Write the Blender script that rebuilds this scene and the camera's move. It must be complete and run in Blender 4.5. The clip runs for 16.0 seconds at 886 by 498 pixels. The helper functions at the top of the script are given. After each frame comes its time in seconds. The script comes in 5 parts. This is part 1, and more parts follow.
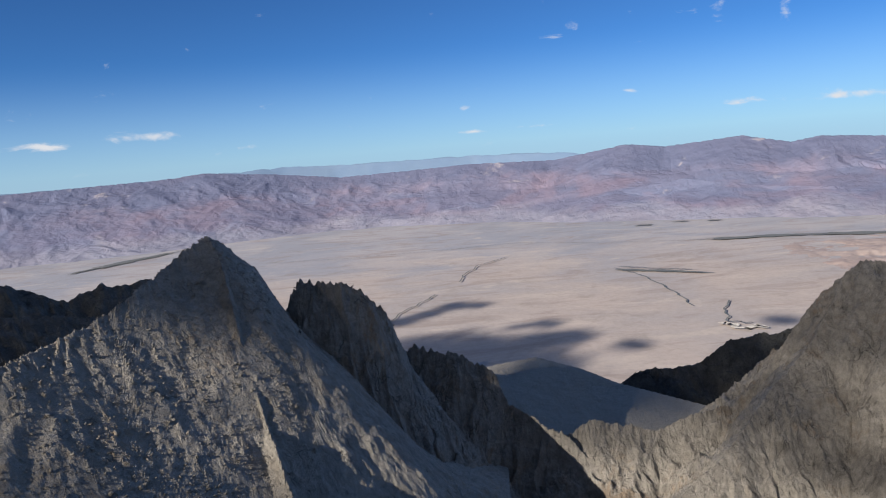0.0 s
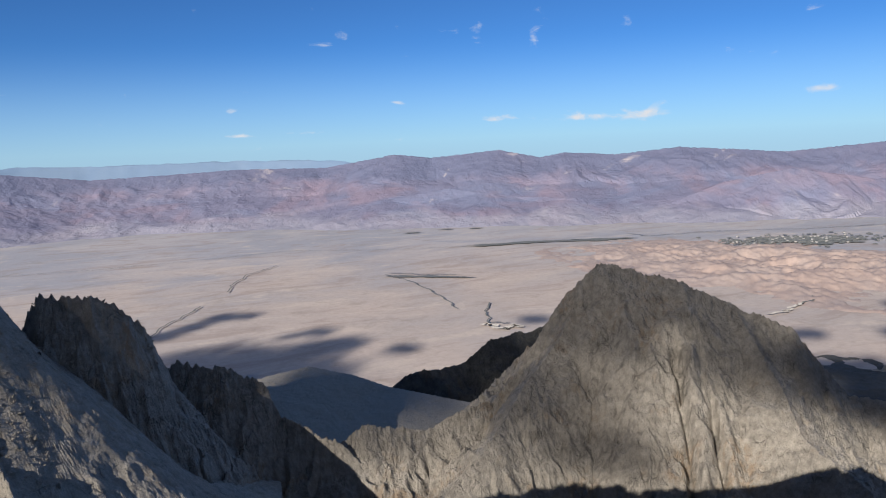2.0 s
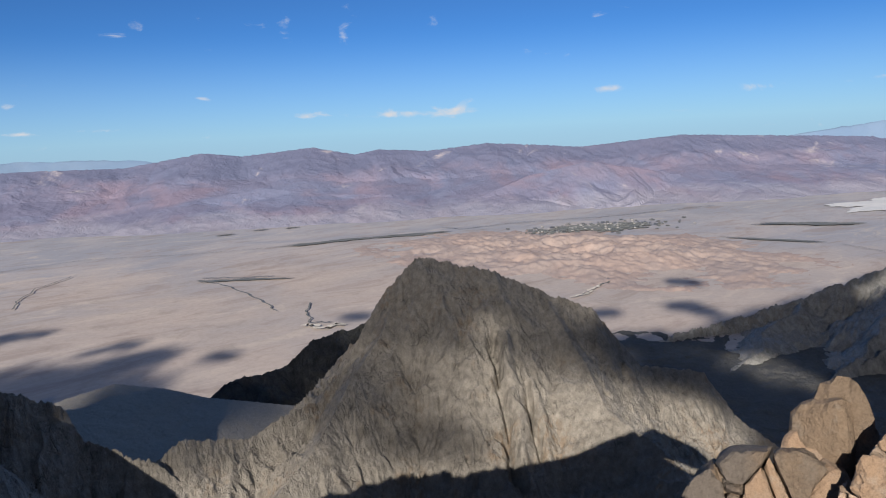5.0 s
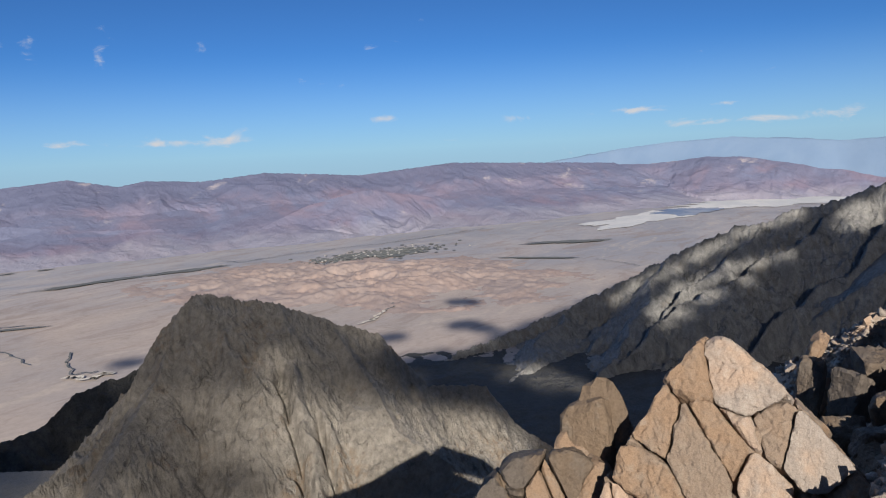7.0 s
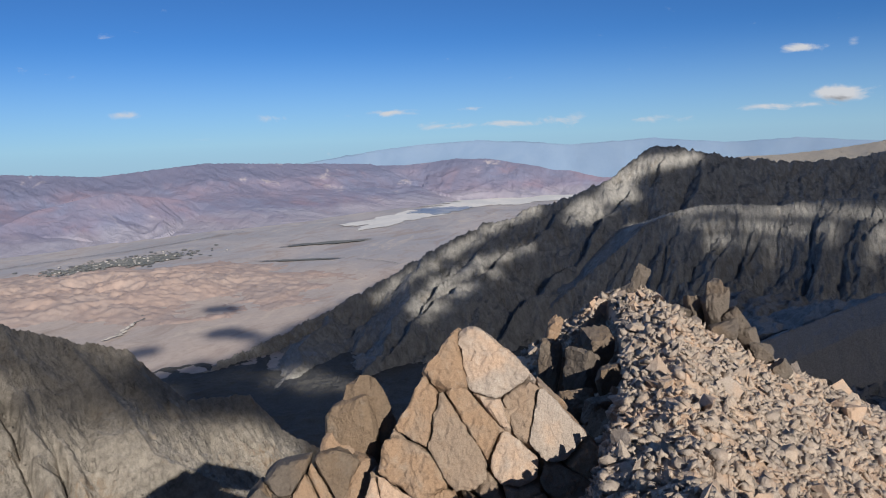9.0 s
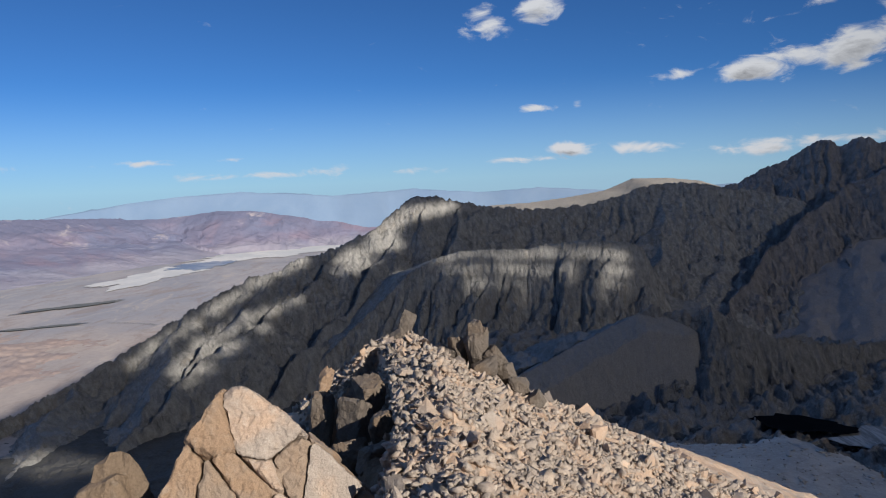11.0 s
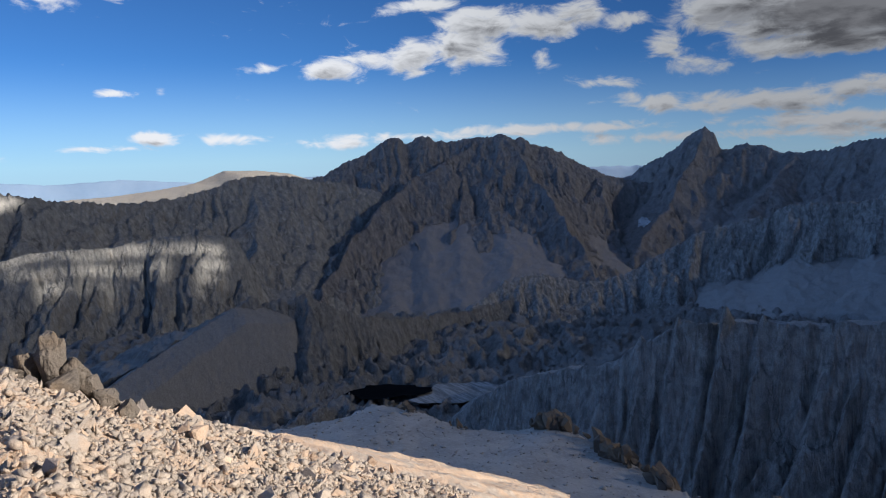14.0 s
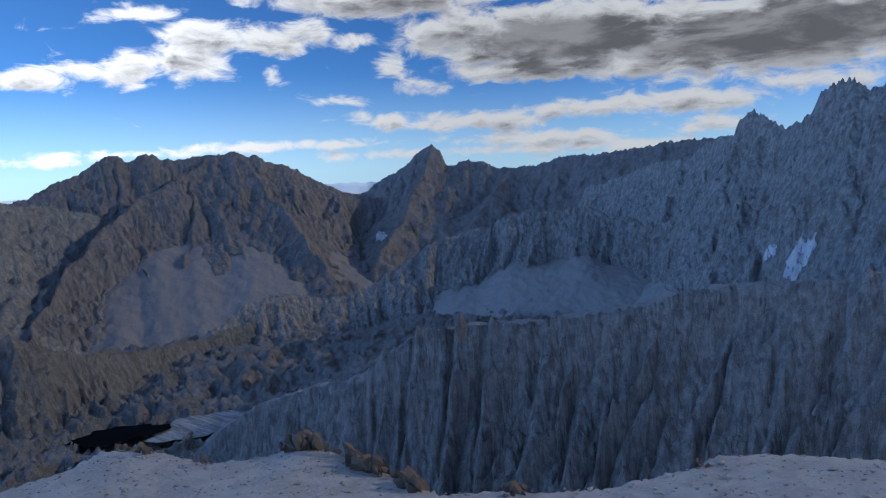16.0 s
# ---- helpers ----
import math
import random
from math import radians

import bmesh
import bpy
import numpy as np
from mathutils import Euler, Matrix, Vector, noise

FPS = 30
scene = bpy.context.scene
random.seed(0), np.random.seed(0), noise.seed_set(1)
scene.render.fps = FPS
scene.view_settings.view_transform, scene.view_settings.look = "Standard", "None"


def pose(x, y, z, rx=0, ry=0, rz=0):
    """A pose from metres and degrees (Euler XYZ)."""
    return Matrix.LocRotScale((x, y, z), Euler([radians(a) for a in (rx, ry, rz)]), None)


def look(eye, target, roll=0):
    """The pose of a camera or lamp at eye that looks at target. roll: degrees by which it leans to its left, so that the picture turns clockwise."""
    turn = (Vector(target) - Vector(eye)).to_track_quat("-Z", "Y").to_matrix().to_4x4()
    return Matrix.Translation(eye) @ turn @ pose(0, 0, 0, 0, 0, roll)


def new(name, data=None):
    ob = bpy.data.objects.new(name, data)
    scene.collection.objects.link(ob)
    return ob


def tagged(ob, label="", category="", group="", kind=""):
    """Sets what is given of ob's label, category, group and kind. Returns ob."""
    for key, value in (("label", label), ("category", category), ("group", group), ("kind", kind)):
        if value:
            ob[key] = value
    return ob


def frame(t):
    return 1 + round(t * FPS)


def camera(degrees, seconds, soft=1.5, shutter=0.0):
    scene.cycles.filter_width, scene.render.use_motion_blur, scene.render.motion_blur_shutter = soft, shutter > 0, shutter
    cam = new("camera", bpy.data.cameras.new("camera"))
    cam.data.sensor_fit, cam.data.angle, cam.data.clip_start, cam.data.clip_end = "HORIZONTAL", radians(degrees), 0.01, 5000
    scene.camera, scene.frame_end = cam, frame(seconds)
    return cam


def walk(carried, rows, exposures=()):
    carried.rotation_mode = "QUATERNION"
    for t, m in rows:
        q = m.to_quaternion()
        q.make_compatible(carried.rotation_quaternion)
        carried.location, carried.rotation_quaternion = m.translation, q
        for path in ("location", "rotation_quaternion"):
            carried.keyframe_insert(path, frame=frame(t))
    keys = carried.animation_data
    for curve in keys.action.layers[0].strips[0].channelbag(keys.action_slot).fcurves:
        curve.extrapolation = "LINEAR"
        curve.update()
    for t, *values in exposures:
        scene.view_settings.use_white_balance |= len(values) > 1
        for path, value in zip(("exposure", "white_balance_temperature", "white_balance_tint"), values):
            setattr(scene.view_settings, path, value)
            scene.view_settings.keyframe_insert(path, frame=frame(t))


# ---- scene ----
cam = camera(63.5, 16.0, soft=1.1)
EYE = 1.6
# seconds, x, y, turn about x, y, z: a viewer who turns on the spot with the camera held out
ROWS = [
    (0.0, -0.000, 0.000, 81.78, 4.63, -0.67),
    (0.5, 0.030, -0.002, 81.81, 4.17, -6.93),
    (1.0, 0.056, -0.006, 81.85, 3.55, -12.48),
    (1.5, 0.074, -0.010, 81.70, 2.97, -16.39),
    (2.0, 0.085, -0.014, 81.28, 2.48, -18.70),
    (2.5, 0.092, -0.016, 80.58, 2.17, -20.37),
    (3.0, 0.100, -0.019, 79.78, 2.06, -22.21),
    (3.5, 0.110, -0.024, 79.25, 2.04, -24.54),
    (6.0, 0.177, -0.066, 81.84, 3.19, -41.31),
    (6.5, 0.193, -0.081, 81.97, 3.12, -46.06),
    (7.0, 0.208, -0.098, 81.84, 2.91, -50.78),
    (7.5, 0.221, -0.115, 81.53, 2.66, -55.48),
    (8.0, 0.234, -0.135, 81.16, 2.36, -60.39),
    (8.5, 0.244, -0.155, 80.89, 2.21, -65.24),
    (11.0, 0.270, -0.261, 84.40, 2.35, -88.36),
    (11.5, 0.269, -0.287, 85.02, 2.26, -93.88),
    (12.0, 0.267, -0.313, 85.00, 2.15, -99.40),
    (12.5, 0.261, -0.339, 84.50, 2.12, -104.96),
    (13.0, 0.254, -0.363, 83.73, 2.08, -110.35),
    (13.5, 0.245, -0.384, 83.05, 1.94, -115.28),
    (14.0, 0.234, -0.404, 82.68, 1.68, -120.07),
    (14.5, 0.222, -0.424, 82.64, 1.54, -124.87),
    (15.0, 0.208, -0.442, 82.79, 1.56, -129.91),
    (15.5, 0.191, -0.461, 83.02, 1.88, -135.21),
    (16.0, 0.172, -0.478, 83.33, 2.28, -140.82),
]
walk(cam, [(t, pose(x, y, EYE, rx, ry, rz)) for t, x, y, rx, ry, rz in ROWS], exposures=[(0.0, 0.62), (3.5, 0.58), (7.0, 0.36), (11.0, 0.40), (13.0, 0.62), (14.5, 0.95), (16.0, 1.4)])


# ---- sky and sun ----
SUN_BEARING, SUN_RISE = 227.0, 24.0
SUN = Vector((math.sin(radians(SUN_BEARING)) * math.cos(radians(SUN_RISE)),
              math.cos(radians(SUN_BEARING)) * math.cos(radians(SUN_RISE)), math.sin(radians(SUN_RISE))))


class Nodes:
    """Short hand for building a node tree: every call makes one node and returns its main output."""

    def __init__(self, tree):
        self.tree = tree

    def plug(self, value, socket):
        if isinstance(value, bpy.types.NodeSocket):
            self.tree.links.new(value, socket)
        elif value is not None:
            if socket.type == "RGBA" and len(value) == 3:
                value = (*value, 1.0)
            socket.default_value = value

    def math(self, op, a, b=None, c=None, clamp=False):
        n = self.tree.nodes.new("ShaderNodeMath")
        n.operation, n.use_clamp = op, clamp
        for i, v in enumerate((a, b, c)):
            self.plug(v, n.inputs[i])
        return n.outputs[0]

    def vmath(self, op, a, b=None):
        n = self.tree.nodes.new("ShaderNodeVectorMath")
        n.operation = op
        self.plug(a, n.inputs[0])
        self.plug(b, n.inputs[1])
        return n.outputs["Value"] if op in ("LENGTH", "DOT_PRODUCT") else n.outputs[0]

    def place(self):
        return self.tree.nodes.new("ShaderNodeNewGeometry").outputs["Position"]

    def normal(self):
        return self.tree.nodes.new("ShaderNodeNewGeometry").outputs["Normal"]

    def split(self, v):
        n = self.tree.nodes.new("ShaderNodeSeparateXYZ")
        self.plug(v, n.inputs[0])
        return n.outputs

    def join(self, x, y, z):
        n = self.tree.nodes.new("ShaderNodeCombineXYZ")
        for i, v in enumerate((x, y, z)):
            self.plug(v, n.inputs[i])
        return n.outputs[0]

    def stretch(self, v, sx, sy, sz):
        return self.vmath("MULTIPLY", v, (sx, sy, sz))

    def noise(self, v, scale, detail=6.0, rough=0.55, warp=0.0):
        n = self.tree.nodes.new("ShaderNodeTexNoise")
        self.plug(v, n.inputs["Vector"])
        n.inputs["Scale"].default_value, n.inputs["Detail"].default_value = scale, detail
        n.inputs["Roughness"].default_value, n.inputs["Distortion"].default_value = rough, warp
        return n.outputs["Fac"]

    def swirl(self, v, scale, far):
        """A push to the side that changes from place to place."""
        n = self.tree.nodes.new("ShaderNodeTexNoise")
        self.plug(v, n.inputs["Vector"])
        n.inputs["Scale"].default_value, n.inputs["Detail"].default_value = scale, 3.0
        return self.vmath("MULTIPLY", n.outputs["Color"], (far, far, far))

    def cells(self, v, scale, feature="F1"):
        n = self.tree.nodes.new("ShaderNodeTexVoronoi")
        n.feature = feature
        self.plug(v, n.inputs["Vector"])
        n.inputs["Scale"].default_value = scale
        return n.outputs["Distance"]

    def ramp(self, v, a, b, lo=0.0, hi=1.0, smooth=True):
        n = self.tree.nodes.new("ShaderNodeMapRange")
        n.interpolation_type = "SMOOTHSTEP" if smooth else "LINEAR"
        self.plug(v, n.inputs["Value"])
        for name, value in (("From Min", a), ("From Max", b), ("To Min", lo), ("To Max", hi)):
            self.plug(value, n.inputs[name])
        return n.outputs[0]

    def mix(self, f, a, b, mode="MIX"):
        n = self.tree.nodes.new("ShaderNodeMix")
        n.data_type, n.blend_type = "RGBA", mode
        self.plug(f, n.inputs[0])
        self.plug(a, n.inputs[6])
        self.plug(b, n.inputs[7])
        return n.outputs[2]

    def bump(self, height, strength, distance, normal=None):
        n = self.tree.nodes.new("ShaderNodeBump")
        self.plug(height, n.inputs["Height"])
        n.inputs["Strength"].default_value, n.inputs["Distance"].default_value = strength, distance
        if normal is not None:
            self.plug(normal, n.inputs["Normal"])
        return n.outputs[0]


world = bpy.data.worlds.new("sky")
world.use_nodes = True
scene.world = world
world.node_tree.nodes.clear()
w = Nodes(world.node_tree)
sky = world.node_tree.nodes.new("ShaderNodeTexSky")
sky.sky_type, sky.sun_disc = "NISHITA", False
sky.sun_elevation, sky.sun_rotation = radians(SUN_RISE), radians(SUN_BEARING)
sky.altitude, sky.air_density, sky.dust_density, sky.ozone_density = 4300.0, 1.0, 0.15, 3.0
way = world.node_tree.nodes.new("ShaderNodeTexCoord").outputs["Generated"]
wx, wy, wz = w.split(way)
bearing = w.math("MULTIPLY", w.math("ARCTAN2", wx, wy), 180 / math.pi)
# bearings from -60 to 300 degrees, so that the seam lies behind the viewer
bearing = w.math("ADD", bearing, w.math("MULTIPLY", w.math("LESS_THAN", bearing, -60.0), 360.0))
rise = w.math("MULTIPLY", w.math("ARCSINE", wz), 180 / math.pi)

# cloud banks: bearing, rise, half widths, weight
BANKS = [(-28.4, 2.1, 2.4, 0.38, 0.62), (-21.8, 2.4, 2.4, 0.42, 0.75), (-14.8, 1.1, 1.6, 0.25, 0.5), (3.2, 0.9, 2.4, 0.22, 0.55), (7, 0.95, 2.2, 0.2, 0.55), (2.5, 2.8, 0.6, 0.3, 0.6), (15.2, 2.9, 0.6, 0.3, 0.6), (11.4, 8.1, 0.9, 0.5, 0.58), (9.9, 7.4, 1.0, 0.35, 0.45), (21.7, 8.1, 0.6, 0.7, 0.52), (26.2, 7.8, 0.7, 0.8, 0.58), (23, 1.4, 1.9, 0.24, 0.65), (32, 1.2, 4.2, 0.34, 0.85), (46.3, 2.4, 1.3, 0.34, 0.65), (58, 1.9, 3.0, 0.32, 0.62)]
BANKS += [(65.5, 2.0, 2.4, 0.3, 0.6), (72, 2.1, 1.3, 0.25, 0.6), (70.5, 0.8, 3.5, 0.35, 0.6), (77.8, 0.9, 3.6, 0.42, 0.75), (86.1, 0.8, 1.6, 0.3, 0.7), (92.2, 11.8, 1.7, 0.9, 1.0), (96.1, 12.5, 1.8, 0.9, 1.05), (96.1, 5.2, 1.5, 0.35, 0.85), (99.0, 5.3, 0.5, 0.3, 0.6), (98.4, 1.9, 2.0, 0.55, 0.95), (103.5, 1.75, 2.8, 0.5, 0.95), (95, 1.3, 4.0, 0.32, 0.7), (111.5, 1.3, 3.6, 0.5, 0.85)]
BANKS += [(106.8, 7.0, 2.0, 0.5, 0.75), (111.7, 6.9, 2.8, 0.8, 1.15), (115.0, 7.6, 2.6, 0.9, 1.0), (118.0, 7.8, 2.8, 1.2, 1.15), (121.8, 8.4, 3.2, 1.4, 1.2), (123.2, 10.0, 3.2, 1.3, 1.2), (127.5, 9.8, 3.0, 1.2, 1.15), (130.5, 10.6, 2.6, 1.0, 1.05), (119.0, 11.6, 3.6, 0.8, 0.9)]
DECKS = [(128.2, 7.3, 0.8, 0.8, 0.8), (132.5, 5.3, 2.2, 0.5, 0.9), (134, 9.8, 1.6, 0.8, 0.8), (137.0, 7.8, 1.8, 0.9, 0.95), (139.5, 6.0, 2.2, 0.8, 1.0), (137, 12.8, 9, 1.2, 1.5), (142, 10.0, 4, 1.6, 1.5), (151, 9.4, 9, 2.2, 2.2), (149, 7.2, 7, 0.9, 1.6), (166, 8.6, 12, 2.4, 2.3), (158, 6.8, 8, 0.8, 1.3)]
DECKS += [(136.3, 3.7, 2.4, 0.7, 1.05), (144, 3.4, 6, 0.8, 1.1), (151, 3.9, 5, 0.8, 1.1), (159, 4.1, 6, 1.0, 1.2), (168, 4.9, 5, 0.9, 1.0), (161, 2.2, 4, 0.8, 0.95), (148.3, 1.9, 8, 0.6, 1.0), (128.4, 2.0, 9, 0.5, 0.9), (117.5, 1.7, 6, 0.4, 0.8), (138, 1.0, 9, 0.5, 0.8), (152, 1.0, 14, 0.7, 0.9), (180, 20, 45, 9, 1.6)]


def bank_cover(up):
    """How thick the clouds stand at this bearing, seen a little higher by up."""
    total = None
    for b, r, half_b, half_r, weight in BANKS + DECKS:
        x = w.math("MULTIPLY_ADD", bearing, 1 / half_b, -b / half_b)
        y = w.math("MULTIPLY_ADD", rise, 1 / half_r, (up - r) / half_r)
        q = w.math("MULTIPLY_ADD", y, y, w.math("MULTIPLY", x, x))
        g = w.math("MULTIPLY", w.math("POWER", math.e, w.math("MULTIPLY", q, -0.8)), weight)
        total = g if total is None else w.math("MAXIMUM", total, g)
    lane = w.join(w.math("MULTIPLY", bearing, 0.45), w.math("MULTIPLY_ADD", rise, 1.0, up), 0.0)
    puff = w.noise(lane, 0.8, 9.0, 0.6, 0.5)
    return w.math("ADD", total, w.math("MULTIPLY_ADD", puff, 2.2, -1.5))


thick, above = bank_cover(0.0), bank_cover(0.55)
cover = w.ramp(thick, -0.06, 0.55)
billow = w.noise(w.join(w.math("MULTIPLY", bearing, 0.3), rise, 4.0), 0.9, 6.0, 0.55)
shaded = w.ramp(w.math("ADD", above, w.math("MULTIPLY_ADD", billow, 0.9, -0.45)), 0.2, 1.05)
roll = w.noise(w.join(w.math("MULTIPLY", bearing, 0.13), w.math("MULTIPLY", rise, 0.5), 9.0), 1.1, 7.0, 0.6, 0.4)
gloom = w.mix(w.ramp(roll, 0.4, 0.62), (0.55, 0.58, 0.68), (1.25, 1.3, 1.45))
lit_cloud = w.mix(w.ramp(bearing, 104.0, 145.0), (6.2, 6.4, 6.8), (2.8, 2.95, 3.2))
cloud = w.mix(shaded, lit_cloud, w.mix(w.ramp(w.math("ADD", thick, w.math("MULTIPLY_ADD", roll, -1.2, 0.6)), 0.3, 1.2), w.mix(0.5, lit_cloud, (0.9, 1.0, 1.25)), gloom))
# unseen upper sky: raised as fill away from the sun, dark cloud towards it
sunward = w.vmath("DOT_PRODUCT", way, (SUN.x, SUN.y, 0.0))
aloft = w.mix(w.ramp(sunward, -0.75, 0.1), (4.1, 4.0, 3.9), (0.55, 0.55, 0.58))
deep = w.mix(1.0, sky.outputs[0], w.mix(w.ramp(rise, 14.0, 32.0), (0.275, 0.54, 0.81), aloft), "MULTIPLY")
haze = w.mix(w.ramp(rise, -3.0, 8.0, 0.66, 0.0), deep, (4.0, 5.5, 6.8))
# the sky is dimmed towards the clouded south to offset the higher exposure
haze = w.mix(1.0, haze, w.mix(w.ramp(bearing, 104.0, 150.0), (1.0, 1.0, 1.0), (0.6, 0.61, 0.63)), "MULTIPLY")
back = world.node_tree.nodes.new("ShaderNodeBackground")
w.plug(w.mix(cover, haze, cloud), back.inputs["Color"])
back.inputs["Strength"].default_value = 0.077
out = world.node_tree.nodes.new("ShaderNodeOutputWorld")
world.node_tree.links.new(back.outputs[0], out.inputs["Surface"])

sun = new("sun", bpy.data.lights.new("sun", "SUN"))
sun.data.energy, sun.data.angle, sun.data.color = 4.9, radians(0.3), (1.0, 0.93, 0.83)
sun.matrix_world = look(SUN * 3000, (0, 0, 0))


# ---- materials ----
def surface(name, rough=0.9):
    """A new material: its node short hand and its shader."""
    m = bpy.data.materials.new(name)
    m.use_nodes = True
    bsdf = m.node_tree.nodes["Principled BSDF"]
    bsdf.inputs["Roughness"].default_value = rough
    bsdf.inputs["Specular IOR Level"].default_value = 0.25
    return m, Nodes(m.node_tree), bsdf


def rock(name, pale, dark, stain, scree, size=1.0, stain_amount=0.5, relief=1.0, scree_from=0.86, streaky=1.0):
    """Granite of a mountain: grain, joints, fall-line streaks and stains on the cliffs, gravel on the aprons. size: how coarse, in tens of metres."""
    m, n, bsdf = surface(name)
    p = n.place()
    wide = n.noise(p, 0.016 / size, 5, 0.6)
    mid = n.noise(p, 0.11 / size, 8, 0.66)
    fine = n.noise(p, 0.9 / size, 5, 0.7)
    streak = n.noise(n.stretch(p, 1, 1, 0.22), 0.16 / size, 7, 0.66, 0.5)
    bent = n.vmath("ADD", n.stretch(p, 1, 1, 0.2), n.swirl(p, 0.07 / size, 9.0 * size))
    joint = n.cells(bent, 0.085 / size, "DISTANCE_TO_EDGE")
    split = n.cells(n.stretch(bent, 1.0, 1.0, 0.6), 0.3 / size, "DISTANCE_TO_EDGE")
    body = n.math("ADD", n.ramp(mid, 0.25, 0.75, 0.2, 0.85), n.ramp(streak, 0.38, 0.62, 0.22 * streaky, -0.12 * streaky))
    col = n.mix(body, dark, pale)
    rust = n.math("MULTIPLY", n.ramp(wide, 0.5, 0.66), n.ramp(streak, 0.42, 0.6))
    col = n.mix(n.math("MULTIPLY", rust, stain_amount), col, stain)
    crack = n.math("MAXIMUM", n.ramp(joint, 0.06, 0.0, 0.0, 0.6), n.ramp(split, 0.07, 0.0, 0.0, 0.35))
    crack = n.math("MULTIPLY", crack, n.ramp(n.noise(p, 0.05 / size, 4, 0.6), 0.5, 0.68))
    col = n.mix(crack, col, tuple(c * 0.45 for c in dark))
    attr = n.tree.nodes.new("ShaderNodeAttribute")
    attr.attribute_name = "gravel"
    flat = n.ramp(n.math("ADD", n.split(n.normal())[2], n.math("MULTIPLY_ADD", mid, 0.3, -0.15)), scree_from - 0.08, scree_from + 0.08, 0.0, 0.8)
    loose = n.math("MAXIMUM", flat, n.ramp(n.math("ADD", attr.outputs["Fac"], n.math("MULTIPLY_ADD", mid, 0.8, -0.4)), 0.35, 0.6))
    heap = n.mix(n.ramp(fine, 0.3, 0.7), scree, tuple(c * 0.76 for c in scree))
    heap = n.mix(n.ramp(streak, 0.4, 0.65, 0.0, 0.3), heap, tuple(c * 0.7 for c in scree))
    col = n.mix(n.math("MULTIPLY", loose, 0.92), col, heap)
    col = n.mix(n.ramp(fine, 0.3, 0.7, 0.0, 0.55), col, n.mix(1.0, col, (0.58, 0.58, 0.58), "MULTIPLY"))
    n.plug(col, bsdf.inputs["Base Color"])
    h = n.math("ADD", n.math("MULTIPLY", fine, 0.3), n.math("ADD", n.math("MULTIPLY", streak, 0.9 * streaky), n.math("MULTIPLY", mid, 1.0)))
    h = n.math("MULTIPLY_ADD", crack, -0.5, h)
    h = n.math("MULTIPLY", h, n.ramp(loose, 0.0, 1.0, 1.0, 0.3))
    n.plug(n.bump(h, min(1.0, 0.95 * relief), 6.0 * size), bsdf.inputs["Normal"])
    return m


def soil(name, a, b, c, size, relief=0.4):
    """Loose ground in three tints at two scales."""
    m, n, bsdf = surface(name, 0.95)
    p = n.place()
    wide, fine = n.noise(p, 1 / size, 6, 0.6, 0.5), n.noise(p, 9 / size, 6, 0.65)
    col = n.mix(n.ramp(wide, 0.38, 0.62), a, b)
    col = n.mix(n.ramp(fine, 0.45, 0.75, 0, 0.8), col, c)
    n.plug(col, bsdf.inputs["Base Color"])
    n.plug(n.bump(fine, relief, size * 0.05), bsdf.inputs["Normal"])
    return m


GREY = rock("grey_granite", (0.39, 0.355, 0.31), (0.19, 0.17, 0.148), (0.32, 0.235, 0.155), (0.35, 0.32, 0.28), size=0.6, streaky=0.4)
TAN = rock("tan_granite", (0.42, 0.38, 0.33), (0.18, 0.162, 0.142), (0.31, 0.215, 0.135), (0.40, 0.365, 0.32), size=0.7, stain_amount=0.6, streaky=0.5)
SIERRA = rock("ridge_granite", (0.47, 0.455, 0.43), (0.22, 0.22, 0.22), (0.33, 0.28, 0.22), (0.30, 0.29, 0.28), size=1.6)
MASSIF = rock("massif_granite", (0.38, 0.355, 0.345), (0.20, 0.19, 0.19), (0.34, 0.265, 0.21), (0.36, 0.335, 0.33), size=2.0, stain_amount=0.35)
CLIFF = rock("cliff_granite", (0.52, 0.50, 0.48), (0.19, 0.185, 0.18), (0.38, 0.32, 0.24), (0.42, 0.405, 0.395), size=0.9, stain_amount=0.3, relief=1.0, streaky=1.5)
# dark rock colour that also holds the shade of ridges and canyon
SHADE_DARK = rock("shade_dark_slope", (0.17, 0.165, 0.15), (0.06, 0.06, 0.06), (0.15, 0.12, 0.095), (0.10, 0.098, 0.095), size=2.0)
# rock patches and fan bases; haze is mixed into the colours as blue-purple
RANGE, n, bsdf = surface("hazed_range_rock", 0.95)
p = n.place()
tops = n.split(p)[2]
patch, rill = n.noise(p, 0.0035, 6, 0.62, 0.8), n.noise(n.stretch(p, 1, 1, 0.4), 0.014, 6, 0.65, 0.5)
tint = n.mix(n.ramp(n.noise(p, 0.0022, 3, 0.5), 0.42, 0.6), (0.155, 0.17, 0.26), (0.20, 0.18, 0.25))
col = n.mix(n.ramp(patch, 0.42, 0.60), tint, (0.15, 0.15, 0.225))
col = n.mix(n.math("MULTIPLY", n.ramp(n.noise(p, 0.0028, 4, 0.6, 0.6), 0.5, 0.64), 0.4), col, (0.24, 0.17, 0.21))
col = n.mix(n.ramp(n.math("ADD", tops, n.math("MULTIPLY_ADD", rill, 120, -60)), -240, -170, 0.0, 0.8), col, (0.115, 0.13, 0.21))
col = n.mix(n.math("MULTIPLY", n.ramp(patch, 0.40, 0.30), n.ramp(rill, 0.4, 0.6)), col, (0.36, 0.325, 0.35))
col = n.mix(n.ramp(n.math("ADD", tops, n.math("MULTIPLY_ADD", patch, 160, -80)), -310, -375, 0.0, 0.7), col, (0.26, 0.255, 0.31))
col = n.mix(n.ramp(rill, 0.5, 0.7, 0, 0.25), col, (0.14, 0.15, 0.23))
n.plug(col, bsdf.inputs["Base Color"])
